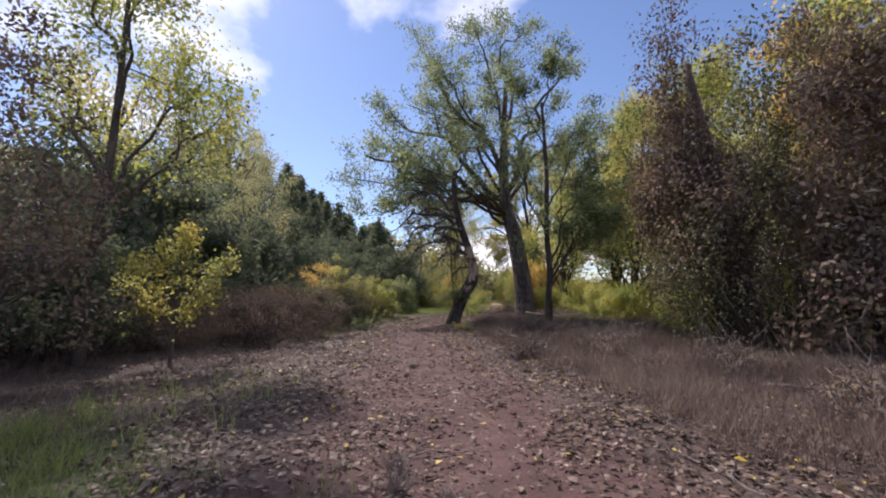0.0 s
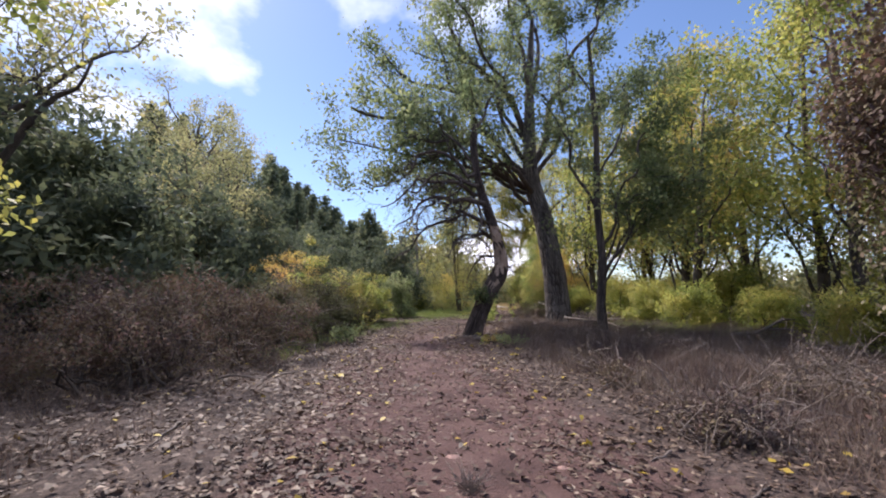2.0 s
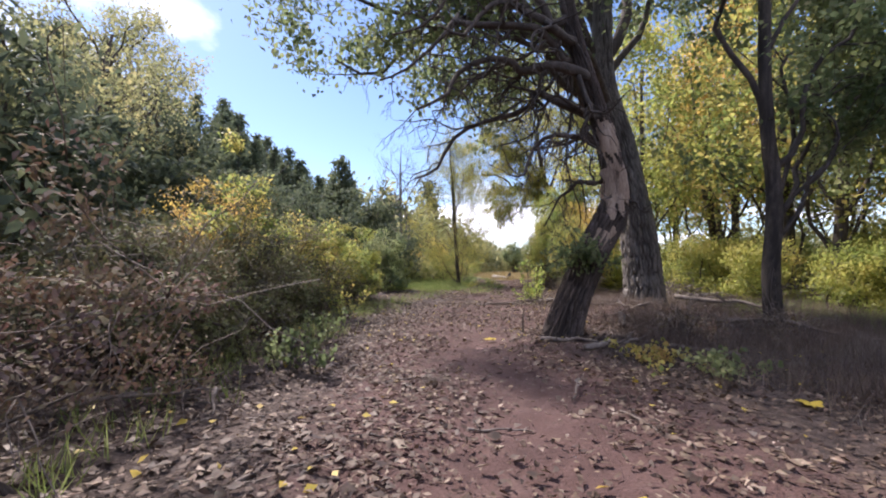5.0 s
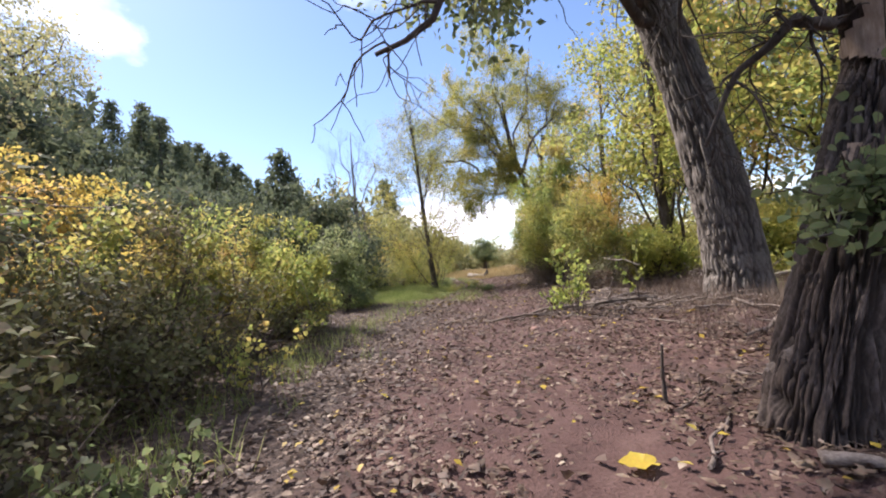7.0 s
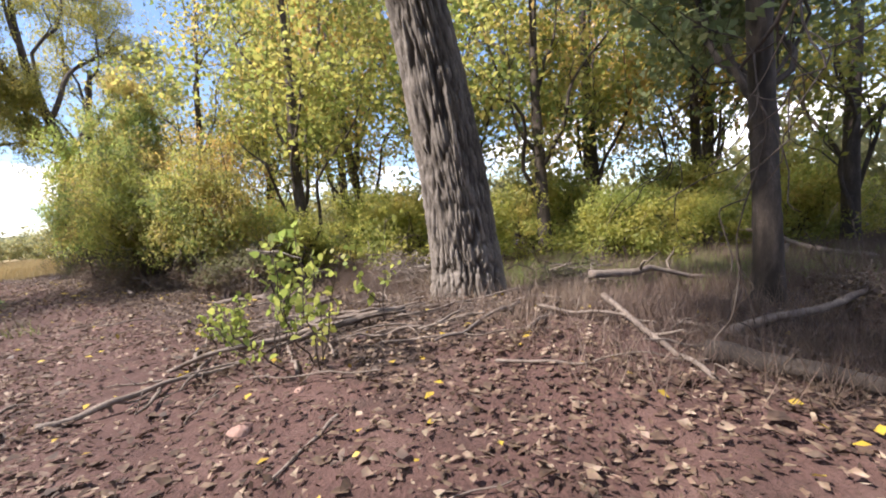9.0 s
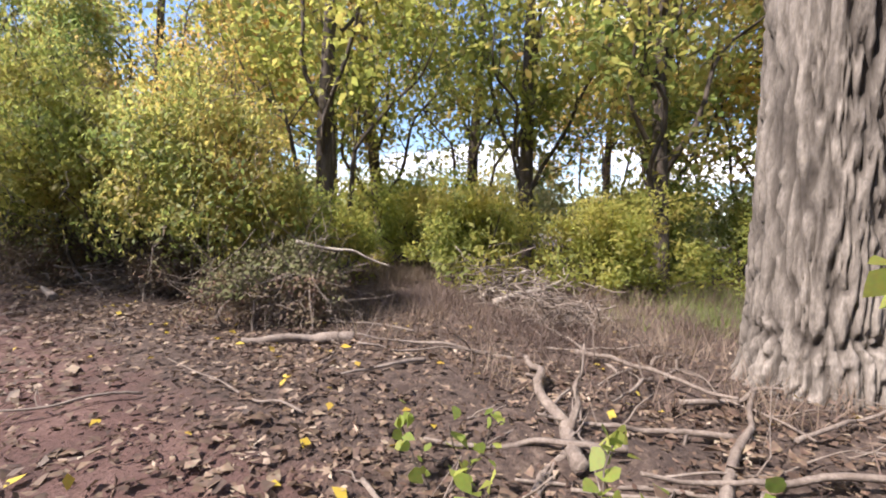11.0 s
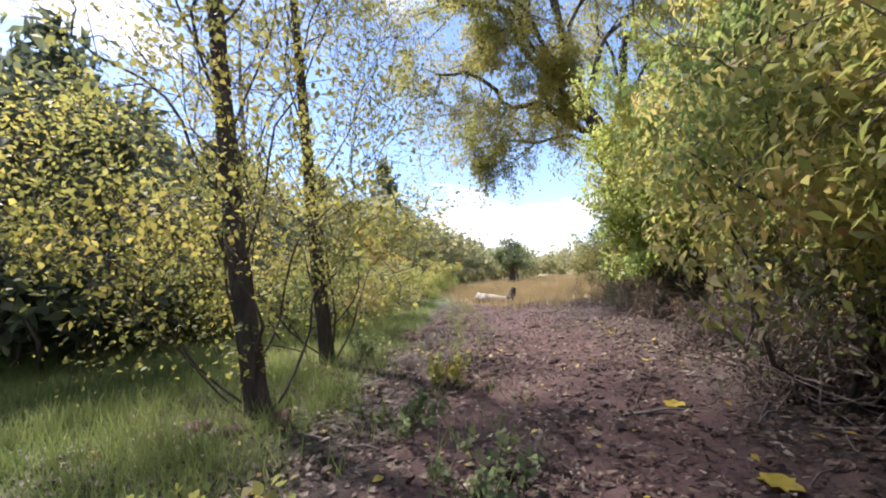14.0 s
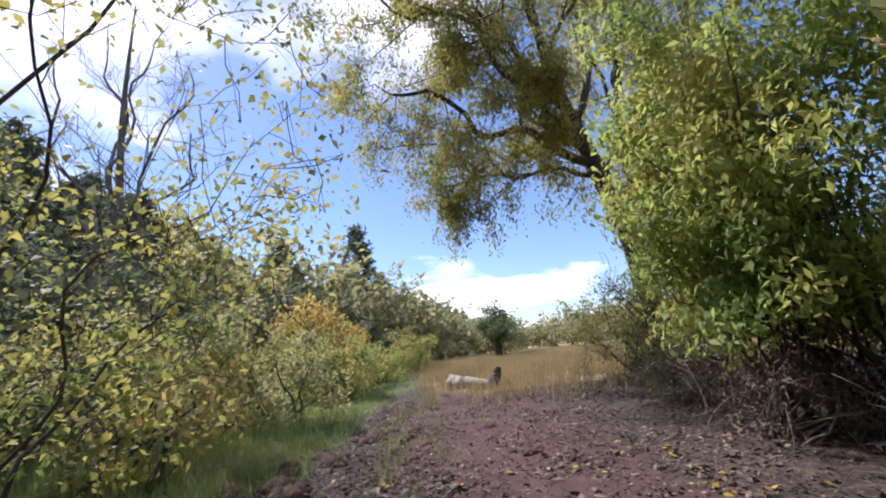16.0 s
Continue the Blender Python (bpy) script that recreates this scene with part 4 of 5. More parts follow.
# far woods round the field
far = shrub("far_wood_tree", (5.5, 78), (3.6, 3.2, 6.0), 180, LEAF_OLIVE, "green and yellow tree of the far woods", "tree", "far woods", n=1300, leaf_size=0.45, clump=0.5, stems=4, per=26)
for k in range(60):
    a = radians(rw.uniform(-72, 40)); d = rw.uniform(55, 100)
    x, y = 4 - math.sin(a) * d, 26 + math.cos(a) * d
    if abs(x - float(path_x(y)) - 3) < 5 and y > 40 and d < 96:
        continue
    copy_thing(far, at(x, y, rw.uniform(0, 360), rw.uniform(0.8, 1.3)))
for x, y, s in [(-6, 62, 1.5), (-2, 67, 1.5), (1.5, 71, 1.35), (4.2, 74, 1.3), (6.5, 78, 1.25), (8.8, 83, 1.2), (11, 88, 1.15), (0, 80, 1.9), (4, 86, 1.7), (-5, 76, 2.0), (7.5, 92, 1.5), (13, 97, 1.2), (16.5, 101, 1.1), (-9, 68, 1.9)]:
    copy_thing(far, at(x, y, rw.uniform(0, 360), s * 1.25))
for x, y, s in [(15.5, 82, 0.7), (18, 86, 0.8), (20.5, 90, 0.85), (23.5, 87, 0.8), (27, 84, 0.9), (30, 78, 1.0), (20, 100, 1.1), (25, 104, 1.2), (31, 96, 1.2)]:
    copy_thing(far, at(x, y, rw.uniform(0, 360), s))
for x, y, s in [(-4, 54, 1.1), (-1, 60, 1.15), (2.5, 66, 1.0), (-6.5, 57, 1.2)]:
    copy_thing(juniper, at(x, y, rw.uniform(0, 360), s))
for k in range(34):
    a = radians(115 + 130 * (k + rw.uniform(0, 1)) / 34); d = rw.uniform(32, 50)
    copy_thing(far, at(4 - math.sin(a) * d, 22 + math.cos(a) * d, rw.uniform(0, 360), rw.uniform(0.9, 1.4)))

for k in range(22):
    y = -8 + 3.2 * k
    copy_thing(far, at(28 + rw.uniform(-3, 6), y, rw.uniform(0, 360), rw.uniform(0.9, 1.3)))

# near the start: vine-hung trees on both sides
vined = shrub("vine_tree", (7.4, 10.6), (1.5, 1.7, 10.5), 190, LEAF_VINE, "tall tree smothered in withered reddish vines", "tree", n=30000, leaf_size=0.1, clump=0.3, stems=40, twigs=160, low=0.1, lumps=8, skirt=LEAF_BRAMBLE, skirt_top=0.3, per=170, hang=1.6, lean=(-1.6, 0.0), droop=0.9)
tubes("trunk", [refine([(0.2, 0, -0.1), (0.1, 0, 1.2), (-0.2, 0.1, 3.5), (-0.9, 0.1, 7.5)], [0.34, 0.27, 0.22, 0.10], 24)], BARK_DARK, vined, "thick dark trunk showing under the vines", sides=14)
shrub("vine_tree", (9.8, 12.2), (2.1, 2.0, 12.0), 196, LEAF_BRAMBLE, "tall tree hung with dull green and brown vines", "tree", n=18000, leaf_size=0.13, clump=0.34, stems=26, lumps=8, per=150, hang=1.0, droop=0.9)
shrub("vine_tree", (9.4, 8.4), (2.7, 2.2, 12.0), 191, LEAF_VINE, "tall dark tree smothered in brown vines", "tree", n=26000, leaf_size=0.125, clump=0.36, stems=30, twigs=60, lumps=8, per=170, hang=1.0, droop=0.9)
shrub("dark_thicket", (-7.0, 5.6), (2.0, 2.4, 8.0), 192, LEAF_VINE, "dark vine-covered thicket beside the path", "tree", n=20000, leaf_size=0.085, clump=0.26, stems=24, twigs=150)
shrub("dark_thicket", (-8.6, 9.0), (2.0, 2.0, 5.6), 193, LEAF_DARK, "dark evergreen thicket behind the brambles", "tree", n=14000, leaf_size=0.11, clump=0.28, stems=16)
tree("yellow_sapling", (-5.5, 8.7), [(0, 0, -0.05, 0.04), (0.05, 0, 0.9, 0.03), (0.1, 0.05, 2.1, 0.012)],
     [(0.3, (-0.8, 0.1, 1.5), 0.012), (0.4, (0.8, -0.1, 1.6), 0.012), (0.5, (-0.7, -0.4, 2.0), 0.01), (0.6, (0.75, 0.3, 2.1), 0.01), (0.7, (0.1, -0.5, 2.3), 0.01), (0.95, (0.2, 0, 2.8), 0.008)], 194, BARK_DARK, LEAF_PALE,
     "young yellow-leaved sapling beside the path", "sapling", leaf_size=0.085, n1=6, n2=5, per=13, sigma=0.1)
tree("yellow_tree", (-7.6, 9.0), [(0, 0, -0.1, 0.14), (0.1, 0, 2, 0.1), (0.3, 0.1, 5, 0.08), (0.5, 0, 9, 0.04)],
     [(0.4, (2.6, 0.3, 5.6), 0.05), (0.5, (1.8, 1.0, 7), 0.05), (0.55, (-1.5, 0.6, 6.5), 0.06), (0.7, (1.6, -0.8, 8.5), 0.05), (0.8, (-1.0, 0.4, 9.5), 0.05), (0.95, (0.8, 0, 10.5), 0.04)], 195, BARK_DARK, LEAF_YELLOW,
     "dark-limbed tree with sparse yellow leaves", "tree", leaf_size=0.11, n1=7, n2=6, per=36, sigma=0.26)


# ---- ground cover ----
def strew(rng, n, x0, x1, y0, y1, keep):
    p = np.stack([rng.uniform(x0, x1, n), rng.uniform(y0, y1, n)], 1)
    p = p[keep(p[:, 0], p[:, 1]) > rng.uniform(0, 1, n)]
    return np.column_stack([p, gz(p[:, 0], p[:, 1])])


def patchy(x, y, s=0.5, seed=0.0):
    return 0.5 + 0.25 * np.sin(x * 2.1 * s + seed + 1.3 * np.sin(y * 1.3 * s)) + 0.25 * np.sin(y * 1.7 * s + 2 * seed + 1.7 * np.sin(x * 1.9 * s))


def litter_keep(x, y):
    off = x - path_x(y)
    bare = np.exp(-((off - 0.25) / 0.75) ** 2)
    reach = np.clip(1.6 - np.abs(off + 0.3) / 4.0, 0, 1)
    return (1 - np.where(y > 32, 0.35, np.where(y > 21, 0.5, 0.72)) * bare) * reach * (0.25 + 0.75 * patchy(x, y, 1.4, 2.0))


rl = np.random.default_rng(201)
p = strew(rl, 640000, -8, 10.5, 0.6, 48, litter_keep)
p[:, 2] += rl.uniform(0.008, 0.045, len(p))
tagged(leaves("leaf_litter", p, 0.052, rl, LITTER, aspect=0.5, droop=0.0, flat=0.7, ragged=0.2), "dry brown and pale fallen leaves on red earth", "fallen leaves", kind="stuff")
p = strew(rl, 90000, -7, 8, 0.6, 42, litter_keep)
p[:, 2] += rl.uniform(0.012, 0.05, len(p))
tagged(leaves("broad_leaf_litter", p, 0.076, rl, LITTER_PALE, aspect=0.7, droop=0.0, flat=0.76, ragged=0.14), "broad curled brown and tan fallen leaves", "fallen leaves", kind="stuff")
p = strew(rl, 3600, -6, 7, 1.0, 42, litter_keep)
p[:, 2] += 0.04
tagged(leaves("yellow_leaf_litter", p, 0.075, rl, LITTER_YELLOW, aspect=0.65, droop=0.0, flat=0.75), "scattered yellow fallen leaves", "fallen leaves", kind="stuff")


def blades(name, p, height, width, rng, mat, label, category, lean=0.35):
    """One narrow three-cornered blade at each point."""
    n = len(p)
    d = rng.normal(0, lean, (n, 3)); d[:, 2] = 1
    d = unit(d) * (height * rng.uniform(0.4, 1.3, n))[:, None]
    a = rng.uniform(0, 6.28, n)
    s = np.stack([np.cos(a), np.sin(a), np.zeros(n)], 1) * (width * rng.uniform(0.6, 1.3, n))[:, None]
    v = np.stack([p - s, p + s, p + d], 1).reshape(-1, 3)
    ob = mesh_of(name, v, np.arange(n * 3).reshape(-1, 3), mat)
    return tagged(ob, label, category, kind="stuff")


def tufts(p, rng, per, r):
    q = np.repeat(p, per, 0)
    q[:, :2] += rng.normal(0, r, (len(q), 2))
    q[:, 2] = gz(q[:, 0], q[:, 1]) - 0.01
    return q


def weeds_keep(x, y):
    off = x - path_x(y)
    right = np.clip((off - 2.1 - np.clip((y - 24) / 4, 0, 1)) / 0.9, 0, 1) * np.clip((33 - y) / 4, 0, 1) * (1 - np.clip((y - 21) / 2.5, 0, 1) * (0.5 + 0.35 * np.clip((5.5 - x) / 2, 0, 1)))
    left = np.clip((-off - 2.6) / 1.0, 0, 1) * np.clip((17 - y) / 3, 0, 1) * 0.35
    return (right + left) * (0.2 + 0.8 * patchy(x, y, 1.0, 0.7))


def meadow_keep(x, y):
    off = x - path_x(y)
    left = np.clip((-off - 2.0) / 0.8, 0, 1) * np.clip((y - 31.5) / 2, 0, 1)
    strip = 0.10 * np.exp(-((off + 1.2) / 0.7) ** 2) * (y > 30)
    start = 0.6 * np.exp(-((x + 3.6) ** 2 / 1.2 + (y - 3.6) ** 2 / 4))
    right = np.clip((x - 5.4) / 1.0, 0, 1) * np.clip((y - 17) / 3, 0, 1) * np.clip((25.5 - y) / 2, 0, 1) * 0.5
    hedge_foot = 0.22 * np.exp(-((off + 3.0) / 0.6) ** 2) * (y > 15) * (y < 31)
    return np.maximum.reduce([left, strip, start, right, hedge_foot]) * (0.3 + 0.7 * patchy(x, y, 1.1, 4.0))


def straw_keep(x, y):
    off = x - path_x(y)
    return np.clip((y - 45) / 5, 0, 1) * np.clip((x - 4.5) / 2.5, 0, 1) * np.clip(1.5 - np.abs(off - 3) / 10, 0, 1)


rg = np.random.default_rng(202)
blades("dry_weeds", tufts(strew(rg, 25000, 0, 13, 1.5, 32.5, weeds_keep), rg, 16, 0.09), 0.36, 0.0045, rg, GRASS_DRY, "dry brown weeds and dead stalks", "dry grass", 0.5)
blades("dry_weed", tufts(strew(rg, 5000, -9, -1, 1.5, 20, weeds_keep), rg, 12, 0.09), 0.25, 0.005, rg, GRASS_DRY, "dry brown weeds by the brambles", "dry grass", 0.5)
blades("meadow_grass", tufts(strew(rg, 62000, -9, 10, 1.5, 50, meadow_keep), rg, 13, 0.08), 0.30, 0.006, rg, GRASS_GREEN, "long soft green meadow grass", "grass", 0.45)
blades("golden_grass", tufts(strew(rg, 16000, 3, 26, 45, 75, straw_keep), rg, 8, 0.15), 0.38, 0.012, rg, GRASS_GOLD, "golden dry grass of the open field", "dry grass", 0.3)


rd = np.random.default_rng(205)
for k in range(22):
    y = rd.uniform(4.5, 20); x = float(path_x(y)) + rd.uniform(2.4, 6.0); s = rd.uniform(0.7, 1.3)
    shrub("dry_bush", (x, y), (0.5 * s, 0.5 * s, 0.55 * s), 800 + k, LEAF_VINE, "low dry brown brush with dead stalks", "bush", "dry brush beside the path", n=700, leaf_size=0.045, clump=0.12, stems=22, twigs=60, stem_mat=STICK)


# ---- fallen wood ----
def stick(name, a, b, r, seed, mat, label, category="fallen branch", group="", forks=2, sides=8, wobble=0.028):
    rng = np.random.default_rng(seed)
    ax, ay, az = a
    t = thing(name, ax, ay, float(gz(ax, ay)) + az, label, category, group)
    e = np.array([b[0] - ax, b[1] - ay, float(gz(b[0], b[1])) + b[2] - float(gz(ax, ay)) - az])
    p = bent((0, 0, 0), e, rng, wobble, 8)
    p, rr = refine(p, np.linspace(r, r * 0.45, 8), 40)
    p = p + rng.normal(0, 0.05, p.shape) * min(r, 0.04)
    u_, v_ = np.meshgrid(np.linspace(0, 9, 40), np.arange(sides), indexing="ij")
    rough = 0.16 * lattice(v_ * 1.0, u_, sides, rng) + 0.10 * rng.normal(0, 1, (1, sides)) + rng.normal(0, 0.025, (40, sides))
    v, f = tube_array(p, rr, sides, lambda t_, a_, p_, r_: rough * r_[:, None])
    main = mesh_of("stem", v, f, mat, t, smooth=True)
    for q, qr in branch_out([(p, rr)], rng, forks, 0.35, 0.55, 0.15, 0.3) if forks else []:
        tubes("side_branch", [(q, qr)], mat, main, sides=5)
    return t


rs = np.random.default_rng(203)
# stray sticks over the path and its edges
for k in range(110):
    y = rs.uniform(1.5, 42); off = rs.choice([-1, 1]) * rs.uniform(0.4, 3.2)
    x = float(path_x(y)) + off; a = rs.uniform(0, 6.28); l = rs.uniform(0.25, 1.0)
    stick("twig", (x, y, 0.015), (x + math.cos(a) * l, y + math.sin(a) * l, 0.02), rs.uniform(0.006, 0.016), 300 + k, STICK, "small dry grey stick on the ground", "stick", "sticks on the ground", forks=int(rs.integers(0, 3)), sides=5)
# a scatter of broken sticks round the large trunk
for k in range(60):
    x, y = rs.normal(3.3, 1.0), rs.normal(24.6, 1.5)
    if math.hypot(x - 4.6, y - 23.85) < 0.75 or x < 1.0:
        continue
    a = rs.uniform(0, 6.28); l = rs.uniform(0.5, 1.7)
    stick("fallen_branch", (x, y, rs.uniform(0.02, 0.08)), (x + math.cos(a) * l, y + math.sin(a) * l, rs.uniform(0.02, 0.15)), rs.uniform(0.008, 0.024), 700 + k, STICK, "thin grey broken branch beside the large trunk", "fallen branch", "fallen branches", forks=int(rs.integers(0, 4)), sides=6)
# larger branches near the trees
for k, (a, b, r) in enumerate([((0.1, 25.7, 0.03), (1.5, 25.2, 0.04), 0.03), ((-0.6, 26.1, 0.02), (0.4, 26.6, 0.03), 0.022), ((3.0, 24.2, 0.1), (1.2, 25.9, 0.05), 0.045), ((3.6, 22.0, 0.2), (1.8, 21.2, 0.05), 0.035),
                               ((4.3, 22.2, 0.35), (6.6, 20.5, 0.05), 0.05), ((3.1, 21.0, 0.05), (6.2, 17.6, 0.1), 0.045), ((2.4, 25.4, 0.04), (4.0, 24.7, 0.1), 0.028), ((2.2, 26.2, 0.03), (3.4, 25.9, 0.05), 0.03),
                               ((2.7, 25.9, 0.08), (4.4, 26.3, 0.1), 0.05), ((1.4, 25.8, 0.04), (2.4, 26.9, 0.04), 0.03), ((0.35, 18.3, 0.02), (1.3, 18.6, 0.05), 0.05), ((1.3, 18.0, 0.05), (2.6, 17.2, 0.04), 0.035), ((7.2, 19.6, 0.1), (10.4, 18.6, 0.25), 0.07), ((8.0, 18.0, 0.1), (11.5, 19.6, 0.5), 0.06),
                               ((-4.6, 12.3, 0.02), (-3.0, 13.2, 0.03), 0.02), ((-3.6, 12.8, 0.02), (-3.2, 12.1, 0.3), 0.02), ((-4.5, 16.3, 0.13), (-3.8, 16.5, 0.13), 0.018), ((-3.85, 16.5, 0.14), (-3.75, 16.2, 0.02), 0.02), ((-5.0, 16.2, 0.03), (-4.1, 17.3, 0.06), 0.02), ((4.4, 5.2, 0.05), (6.6, 6.2, 0.1), 0.03), ((4.8, 6.6, 0.05), (6.9, 5.6, 0.15), 0.03), ((2.0, 2.3, 0.02), (3.2, 2.7, 0.02), 0.02)]):
    stick("fallen_branch", a, b, r, 420 + k, STICK, "grey fallen branch lying on leaves", "fallen branch", "fallen branches", forks=3)
stick("white_stick", (5.0, 29.1, 0.98), (5.5, 28.1, 0.72), 0.022, 450, PALE_LOG, "bleached bare stick resting on the brush mound", "fallen branch", forks=0)
stick("pale_branch", (7.5, 27.3, 0.05), (7.9, 26.6, 0.55), 0.045, 458, PALE_LOG, "bleached crooked branch leaning on the brush pile", "fallen branch", forks=1, wobble=0.09)
stick("pale_branch", (7.1, 27.0, 0.08), (8.9, 25.9, 0.3), 0.06, 459, PALE_LOG, "long bleached branch lying in the brush pile", "fallen branch", forks=2)
stick("fallen_log", (2.38, 21.18, 0.09), (1.9, 20.1, 0.07), 0.085, 451, BARK_DARK, "short dark fallen log beside the leaning tree", "log", forks=0, sides=12)
stick("fallen_log", (4.42, 28.0, 0.06), (4.0, 29.0, 0.05), 0.065, 452, STICK, "grey weathered log in fallen leaves", "log", forks=0, sides=12)
stick("fallen_log", (4.45, 32.3, 0.08), (4.75, 33.0, 0.12), 0.05, 453, STICK, "pale broken wood at the thicket's foot", "log", forks=1, sides=12)
stick("bleached_log", (5.95, 50.6, 0.2), (6.9, 49.4, 0.16), 0.22, 454, PALE_LOG, "bleached log lying across the path", "log", forks=0, sides=16)
stick("log_stump", (6.95, 49.3, 0.0), (7.15, 49.2, 0.62), 0.2, 457, BARK_DARK, "dark broken end of the bleached log", "log", forks=0, sides=14)
stick("fallen_branch", (-0.05, 19.0, 0.04), (0.75, 18.5, 0.05), 0.04, 456, STICK, "grey barkless branch at the foot of the leaning tree", "fallen branch", forks=1)
stick("stub", (0.0, 20.2, -0.05), (0.03, 20.2, 0.45), 0.02, 455, BARK_DARK, "thin broken dark stub standing upright", "stick", forks=0)


def brush_pile(x, y, w, h, seed, n):
    rng = np.random.default_rng(seed)
    t = thing("brush_pile", x, y, float(gz(x, y)), "tangled pile of dead grey branches", "brush pile")
    lines = []
    for k in range(n):
        c = rng.normal(0, 0.38, 3) * np.array([w, w, 0]); c[2] = abs(rng.normal(0, 0.4)) * h
        d = unit(rng.normal(size=3) * np.array([1, 1, 0.35])) * rng.uniform(0.3, 0.9)
        a, b = c - d / 2, c + d / 2
        a[2], b[2] = max(a[2], 0.01), max(b[2], 0.01)
        lines.append((bent(a, b, rng, 0.07, 6), np.linspace(rng.uniform(0.005, 0.014), 0.003, 6)))
    for line in lines[:24]:
        tubes("branch", [line], STICK, t, sides=5)
    tubes("twig_tangle", lines[24:], STICK, t, sides=4)["kind"] = "stuff"


brush_pile(7.8, 27.0, 0.9, 0.8, 480, 190)
brush_pile(6.2, 26.1, 0.8, 0.6, 484, 150)
brush_pile(5.4, 22.6, 0.8, 0.5, 481, 110)
brush_pile(5.6, 32.4, 0.9, 0.5, 482, 120)
brush_pile(6.2, 35.5, 0.9, 0.6, 483, 120)


def mound(name, x, y, size, seed, mat, label, category):
    rng = np.random.default_rng(seed)
    n, m = 8, 14
    th = np.linspace(0, np.pi / 2 + 0.25, n)[:, None]; a = np.linspace(0, 2 * np.pi, m, endpoint=False)[None]
    r = 1 + 0.14 * np.sin(3 * a + seed) * np.sin(th) + 0.1 * np.sin(5 * a + 2 * th) + rng.normal(0, 0.04, (n, m))
    v = np.stack([np.sin(th) * np.cos(a) * r * size[0], np.sin(th) * np.sin(a) * r * size[1], np.cos(th) * r * size[2]], -1).reshape(-1, 3)
    i, j = np.meshgrid(np.arange(n - 1), np.arange(m), indexing="ij"); j2 = (j + 1) % m
    f = np.stack([i * m + j, (i + 1) * m + j, (i + 1) * m + j2, i * m + j2], -1).reshape(-1, 4)
    ob = mesh_of(name, v, f, mat, smooth=True)
    ob.matrix_basis = pose(x, y, float(gz(x, y)) - 0.02)
    return tagged(ob, label, category)


for k in range(56):
    cx, cy = [(2.4, 41.8), (2.9, 42.8), (0.9, 36.9), (3.7, 43.8)][k % 4]
    s = rs.uniform(0.06, 0.17)
    mound("soil_clod", cx + rs.normal(0, 0.28), cy + rs.normal(0, 0.2), (s, s * 0.8, s * 0.7), 500 + k, SOIL, "lump of dark turned soil at the path's edge", "soil")
for k in range(60):
    y = rs.uniform(33, 50); x = float(path_x(y)) + rs.normal(-0.6, 1.0); s = rs.uniform(0.05, 0.16)
    mound("soil_clod", x, y, (s, s * 0.8, s * 0.55), 580 + k, SOIL, "lump of dark turned soil on the path", "soil")
for k in range(36):
    y = rs.uniform(8, 40); x = float(path_x(y)) + rs.normal(0, 1.2); s = rs.uniform(0.03, 0.08)
    mound("stone", x, y, (s, s * 0.8, s * 0.6), 520 + k, STONE, "small red stone on the path", "stone")
for x, y in [(2.92, 33.68), (0.55, 24.1), (2.1, 24.2)]:
    mound("stone", x, y, (0.1, 0.07, 0.07), 560, STONE, "red-brown stone on the path", "stone")


# ---- tufts and single leaves on the path ----
ry = np.random.default_rng(630)
for x, y, h in [(-0.38, 3.7, 0.22), (-0.35, 3.3, 0.2), (0.05, 3.1, 0.14), (-0.6, 8.6, 0.16), (-1.9, 17.0, 0.14), (3.4, 35.6, 0.2), (2.2, 31.6, 0.18), (2.6, 38.6, 0.2), (3.0, 40.2, 0.22)]:
    t = thing("grass_tuft", x, y, float(gz(x, y)) - 0.01, "small tuft of dead brown grass on the path", "grass tuft", "dead tufts on the path")
    lines = [(bent((*ry.normal(0, 0.04, 2), 0), (*ry.normal(0, 0.11, 2), h * ry.uniform(0.5, 1.1)), ry, 0.06, 4), np.linspace(0.003, 0.001, 4)) for k in range(60)]
    tubes("blade", lines, STICK, t, sides=4)["kind"] = "stuff"
for x, y in [(-0.75, 19.42), (-2.4, 12.6), (0.9, 14.9), (1.2, 15.8), (4.9, 36.3), (4.5, 34.9)]:
    ang = np.linspace(0, 2 * np.pi, 22, endpoint=False)
    r = 0.085 * (1 + 0.25 * np.cos(ang) + 0.16 * np.cos(5 * ang) + ry.normal(0, 0.05, 22))
    rim = np.stack([r * np.cos(ang) * 1.15, r * np.sin(ang), 0.022 * np.abs(np.sin(ang)) + ry.normal(0, 0.006, 22)], 1)
    j = np.arange(22)
    ob = mesh_of("fallen_leaf", np.vstack([rim, [[0.01, 0, -0.004]]]), np.stack([j, (j + 1) % 22, np.full(22, 22)], 1), LITTER_YELLOW)
    ob.matrix_basis = pose(x, y, float(gz(x, y)) + 0.035, 0, 0, ry.uniform(0, 360))
    tagged(ob, "large bright yellow leaf fallen on the path", "leaf", "large fallen leaves")


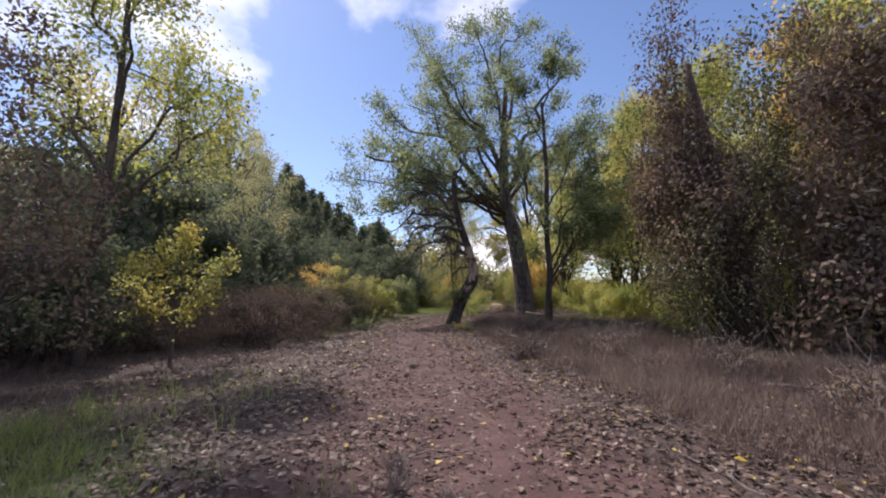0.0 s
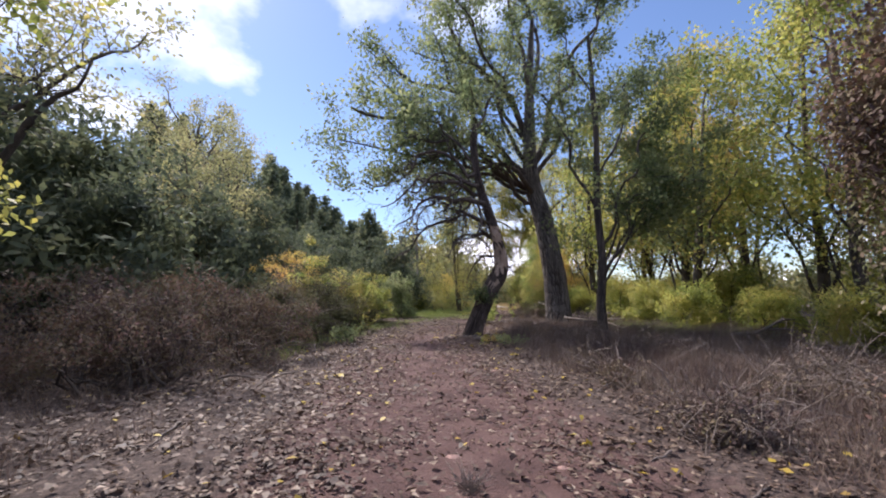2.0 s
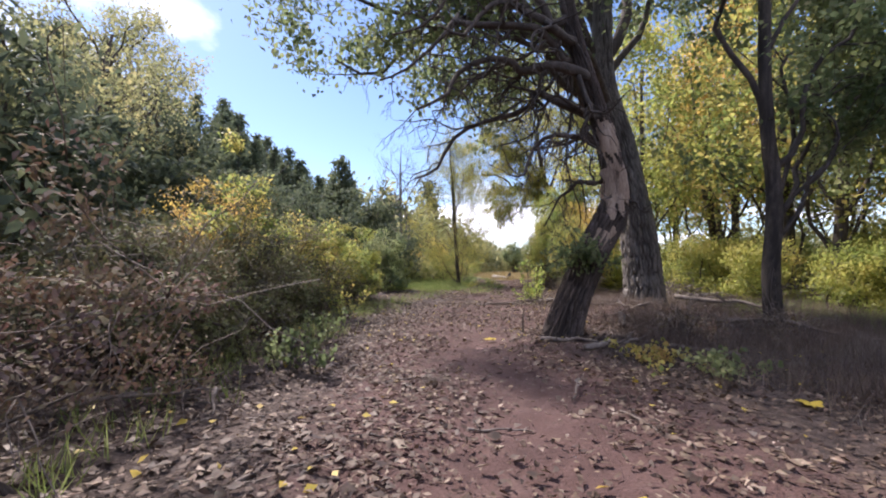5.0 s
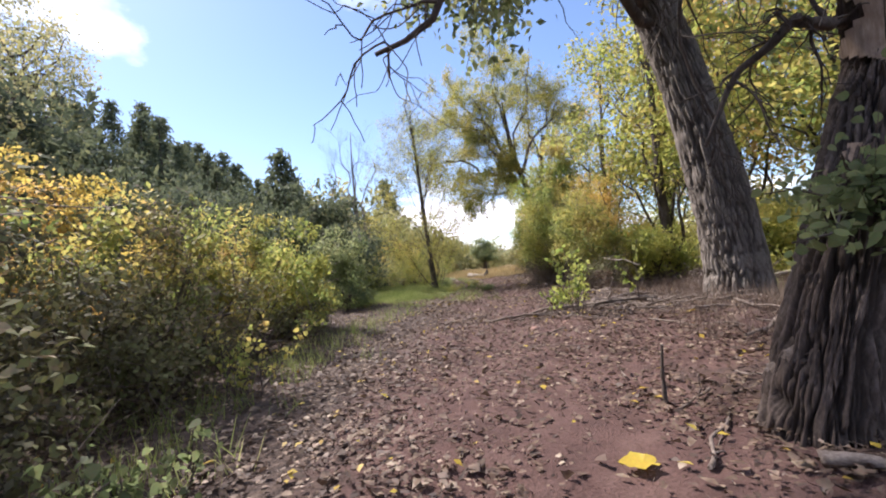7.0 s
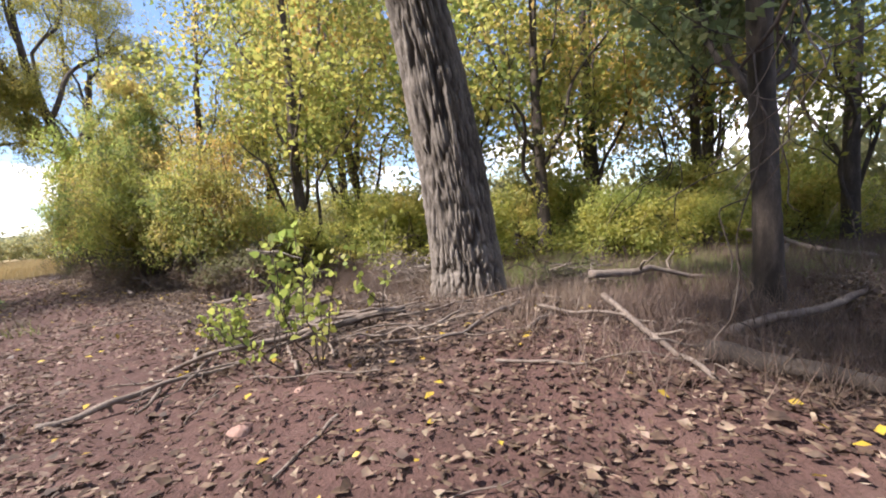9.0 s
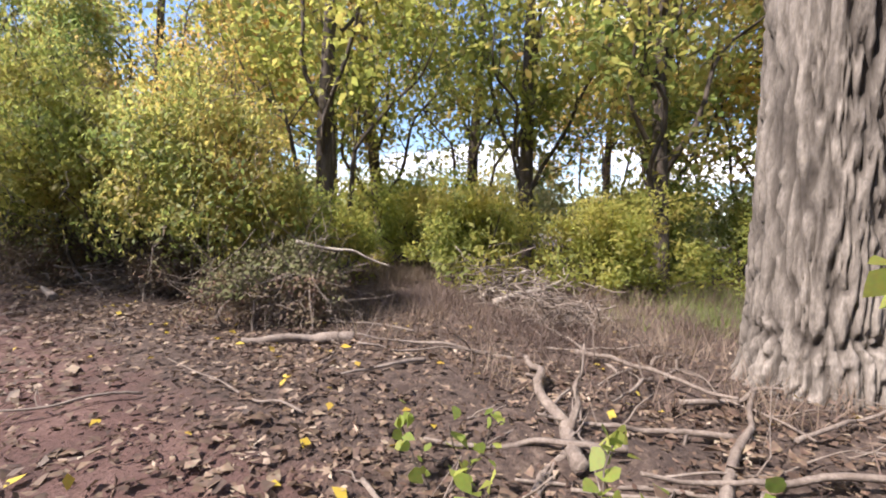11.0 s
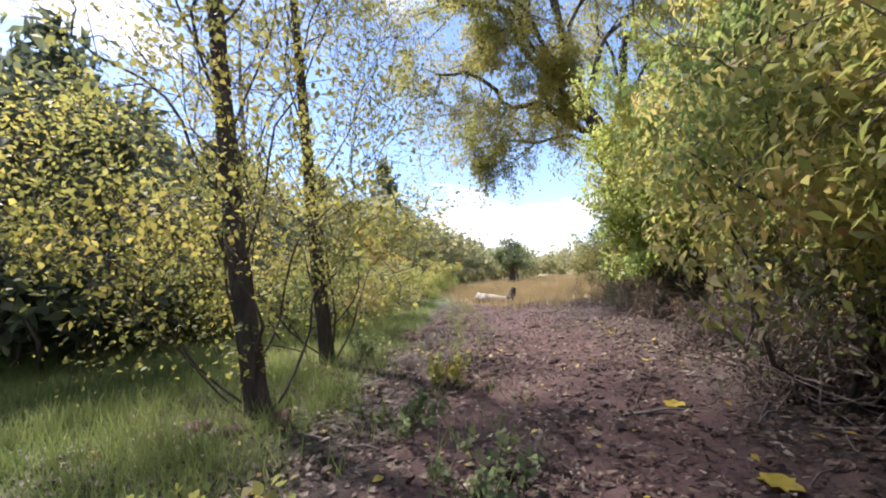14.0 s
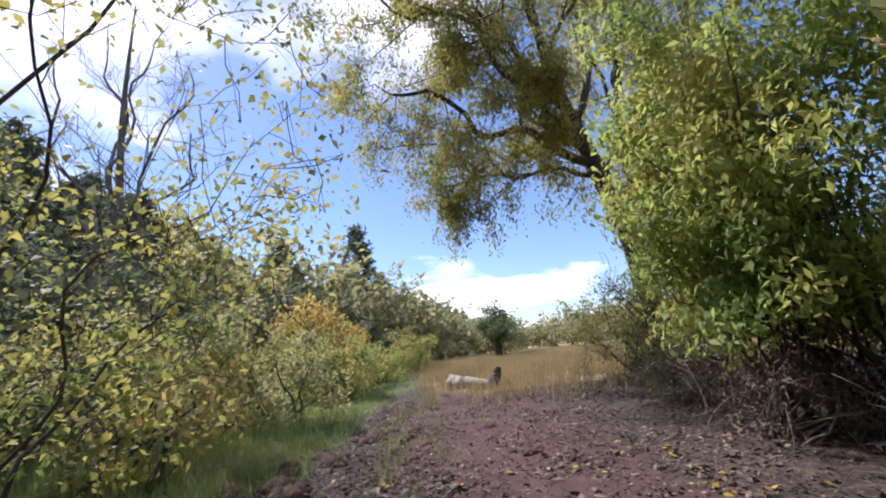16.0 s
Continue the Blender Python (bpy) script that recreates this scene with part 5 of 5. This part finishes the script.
# ---- saplings ----
def sapling(x, y, h, seed, leaf, label, n=4, size=0.075, per=16):
    rng = np.random.default_rng(seed)
    t = thing("sapling", x, y, float(gz(x, y)) - 0.02, label, "sapling", "saplings by the path")
    pts, lines = [], []
    for k in range(n):
        b = rng.normal(0, 0.10, 2)
        e = b + rng.normal(0, 0.22, 2)
        p = bent((b[0], b[1], 0), (e[0], e[1], h * rng.uniform(0.6, 1.0)), rng, 0.04, 8)
        lines.append((p, np.linspace(0.009, 0.003, 8)))
        br = branch_out([lines[-1]], rng, 5, 0.22, 0.6, 0.4, 0.3)
        lines += br
        pts.append(along(br, rng, max(2, per // 5), 0.035)); pts.append(along([(p, 0)], rng, per // 2, 0.035, 0.35))
    tubes("stem", lines, BARK_DARK, t, sides=5)["kind"] = "stuff"
    round_leaves("foliage", np.vstack(pts), size, rng, leaf, t)
    return t


sapling(1.45, 24.15, 1.35, 600, LEAF_BRIGHT, "lime-yellow sapling with loose leaves by the path", 4, 0.075, 22)
sapling(1.65, 24.97, 1.25, 601, LEAF_BRIGHT, "lime-leaved sapling among fallen sticks", 4, 0.08, 22)
sapling(2.8, 24.4, 1.4, 602, LEAF_BRIGHT, "tall thin lime-leaved sapling before the large trunk", 2, 0.085, 18)
sapling(1.75, 25.6, 0.75, 603, LEAF_BRIGHT, "small lime-leaved seedling among sticks", 3, 0.07, 16)
sapling(1.3, 24.45, 0.5, 604, LEAF_BRIGHT, "low lime-leaved seedling beside the path", 3, 0.06, 12)
sapling(1.95, 25.9, 0.6, 605, LEAF_BRIGHT, "low lime-leaved seedling between fallen branches", 4, 0.075, 18)
sapling(2.4, 26.4, 0.55, 606, LEAF_BRIGHT, "thin lime-leaved seedling in leaf litter", 2, 0.065, 12)
for k, (x, y, h) in enumerate([(2.95, 37.9, 0.35), (2.4, 36.6, 0.3), (3.0, 35.2, 0.25), (0.75, 17.4, 0.25), (1.2, 16.6, 0.25), (1.9, 39.6, 0.5), (1.2, 35.0, 0.4), (-3.5, 19.6, 0.6), (-3.4, 17.6, 0.5), (-3.6, 22.0, 0.8)]):
    sapling(x, y, h, 620 + k, LEAF_GREEN if k % 3 else LEAF_MIXED, "low green weed with small leaves", 9, 0.055, 24)
# leafy shoots on the leaning trunk
rng = np.random.default_rng(640)
t = thing("leaf_shoots", 0.60, 19.1, 1.38, "cluster of large green leaves sprouting from the leaning trunk", "foliage")
lines = [(bent((0.25, 0.15, -0.1), rng.normal(0, 1, 3) * np.array([0.28, 0.22, 0.25]) + np.array([-0.12, -0.12, 0.1]), rng, 0.1, 6), np.linspace(0.01, 0.004, 6)) for k in range(22)]
tubes("stem", lines, BARK_DARK, t, sides=5)["kind"] = "stuff"
round_leaves("foliage", along(lines, rng, 38, 0.075, 0.25), 0.066, rng, LEAF_GREEN, t)
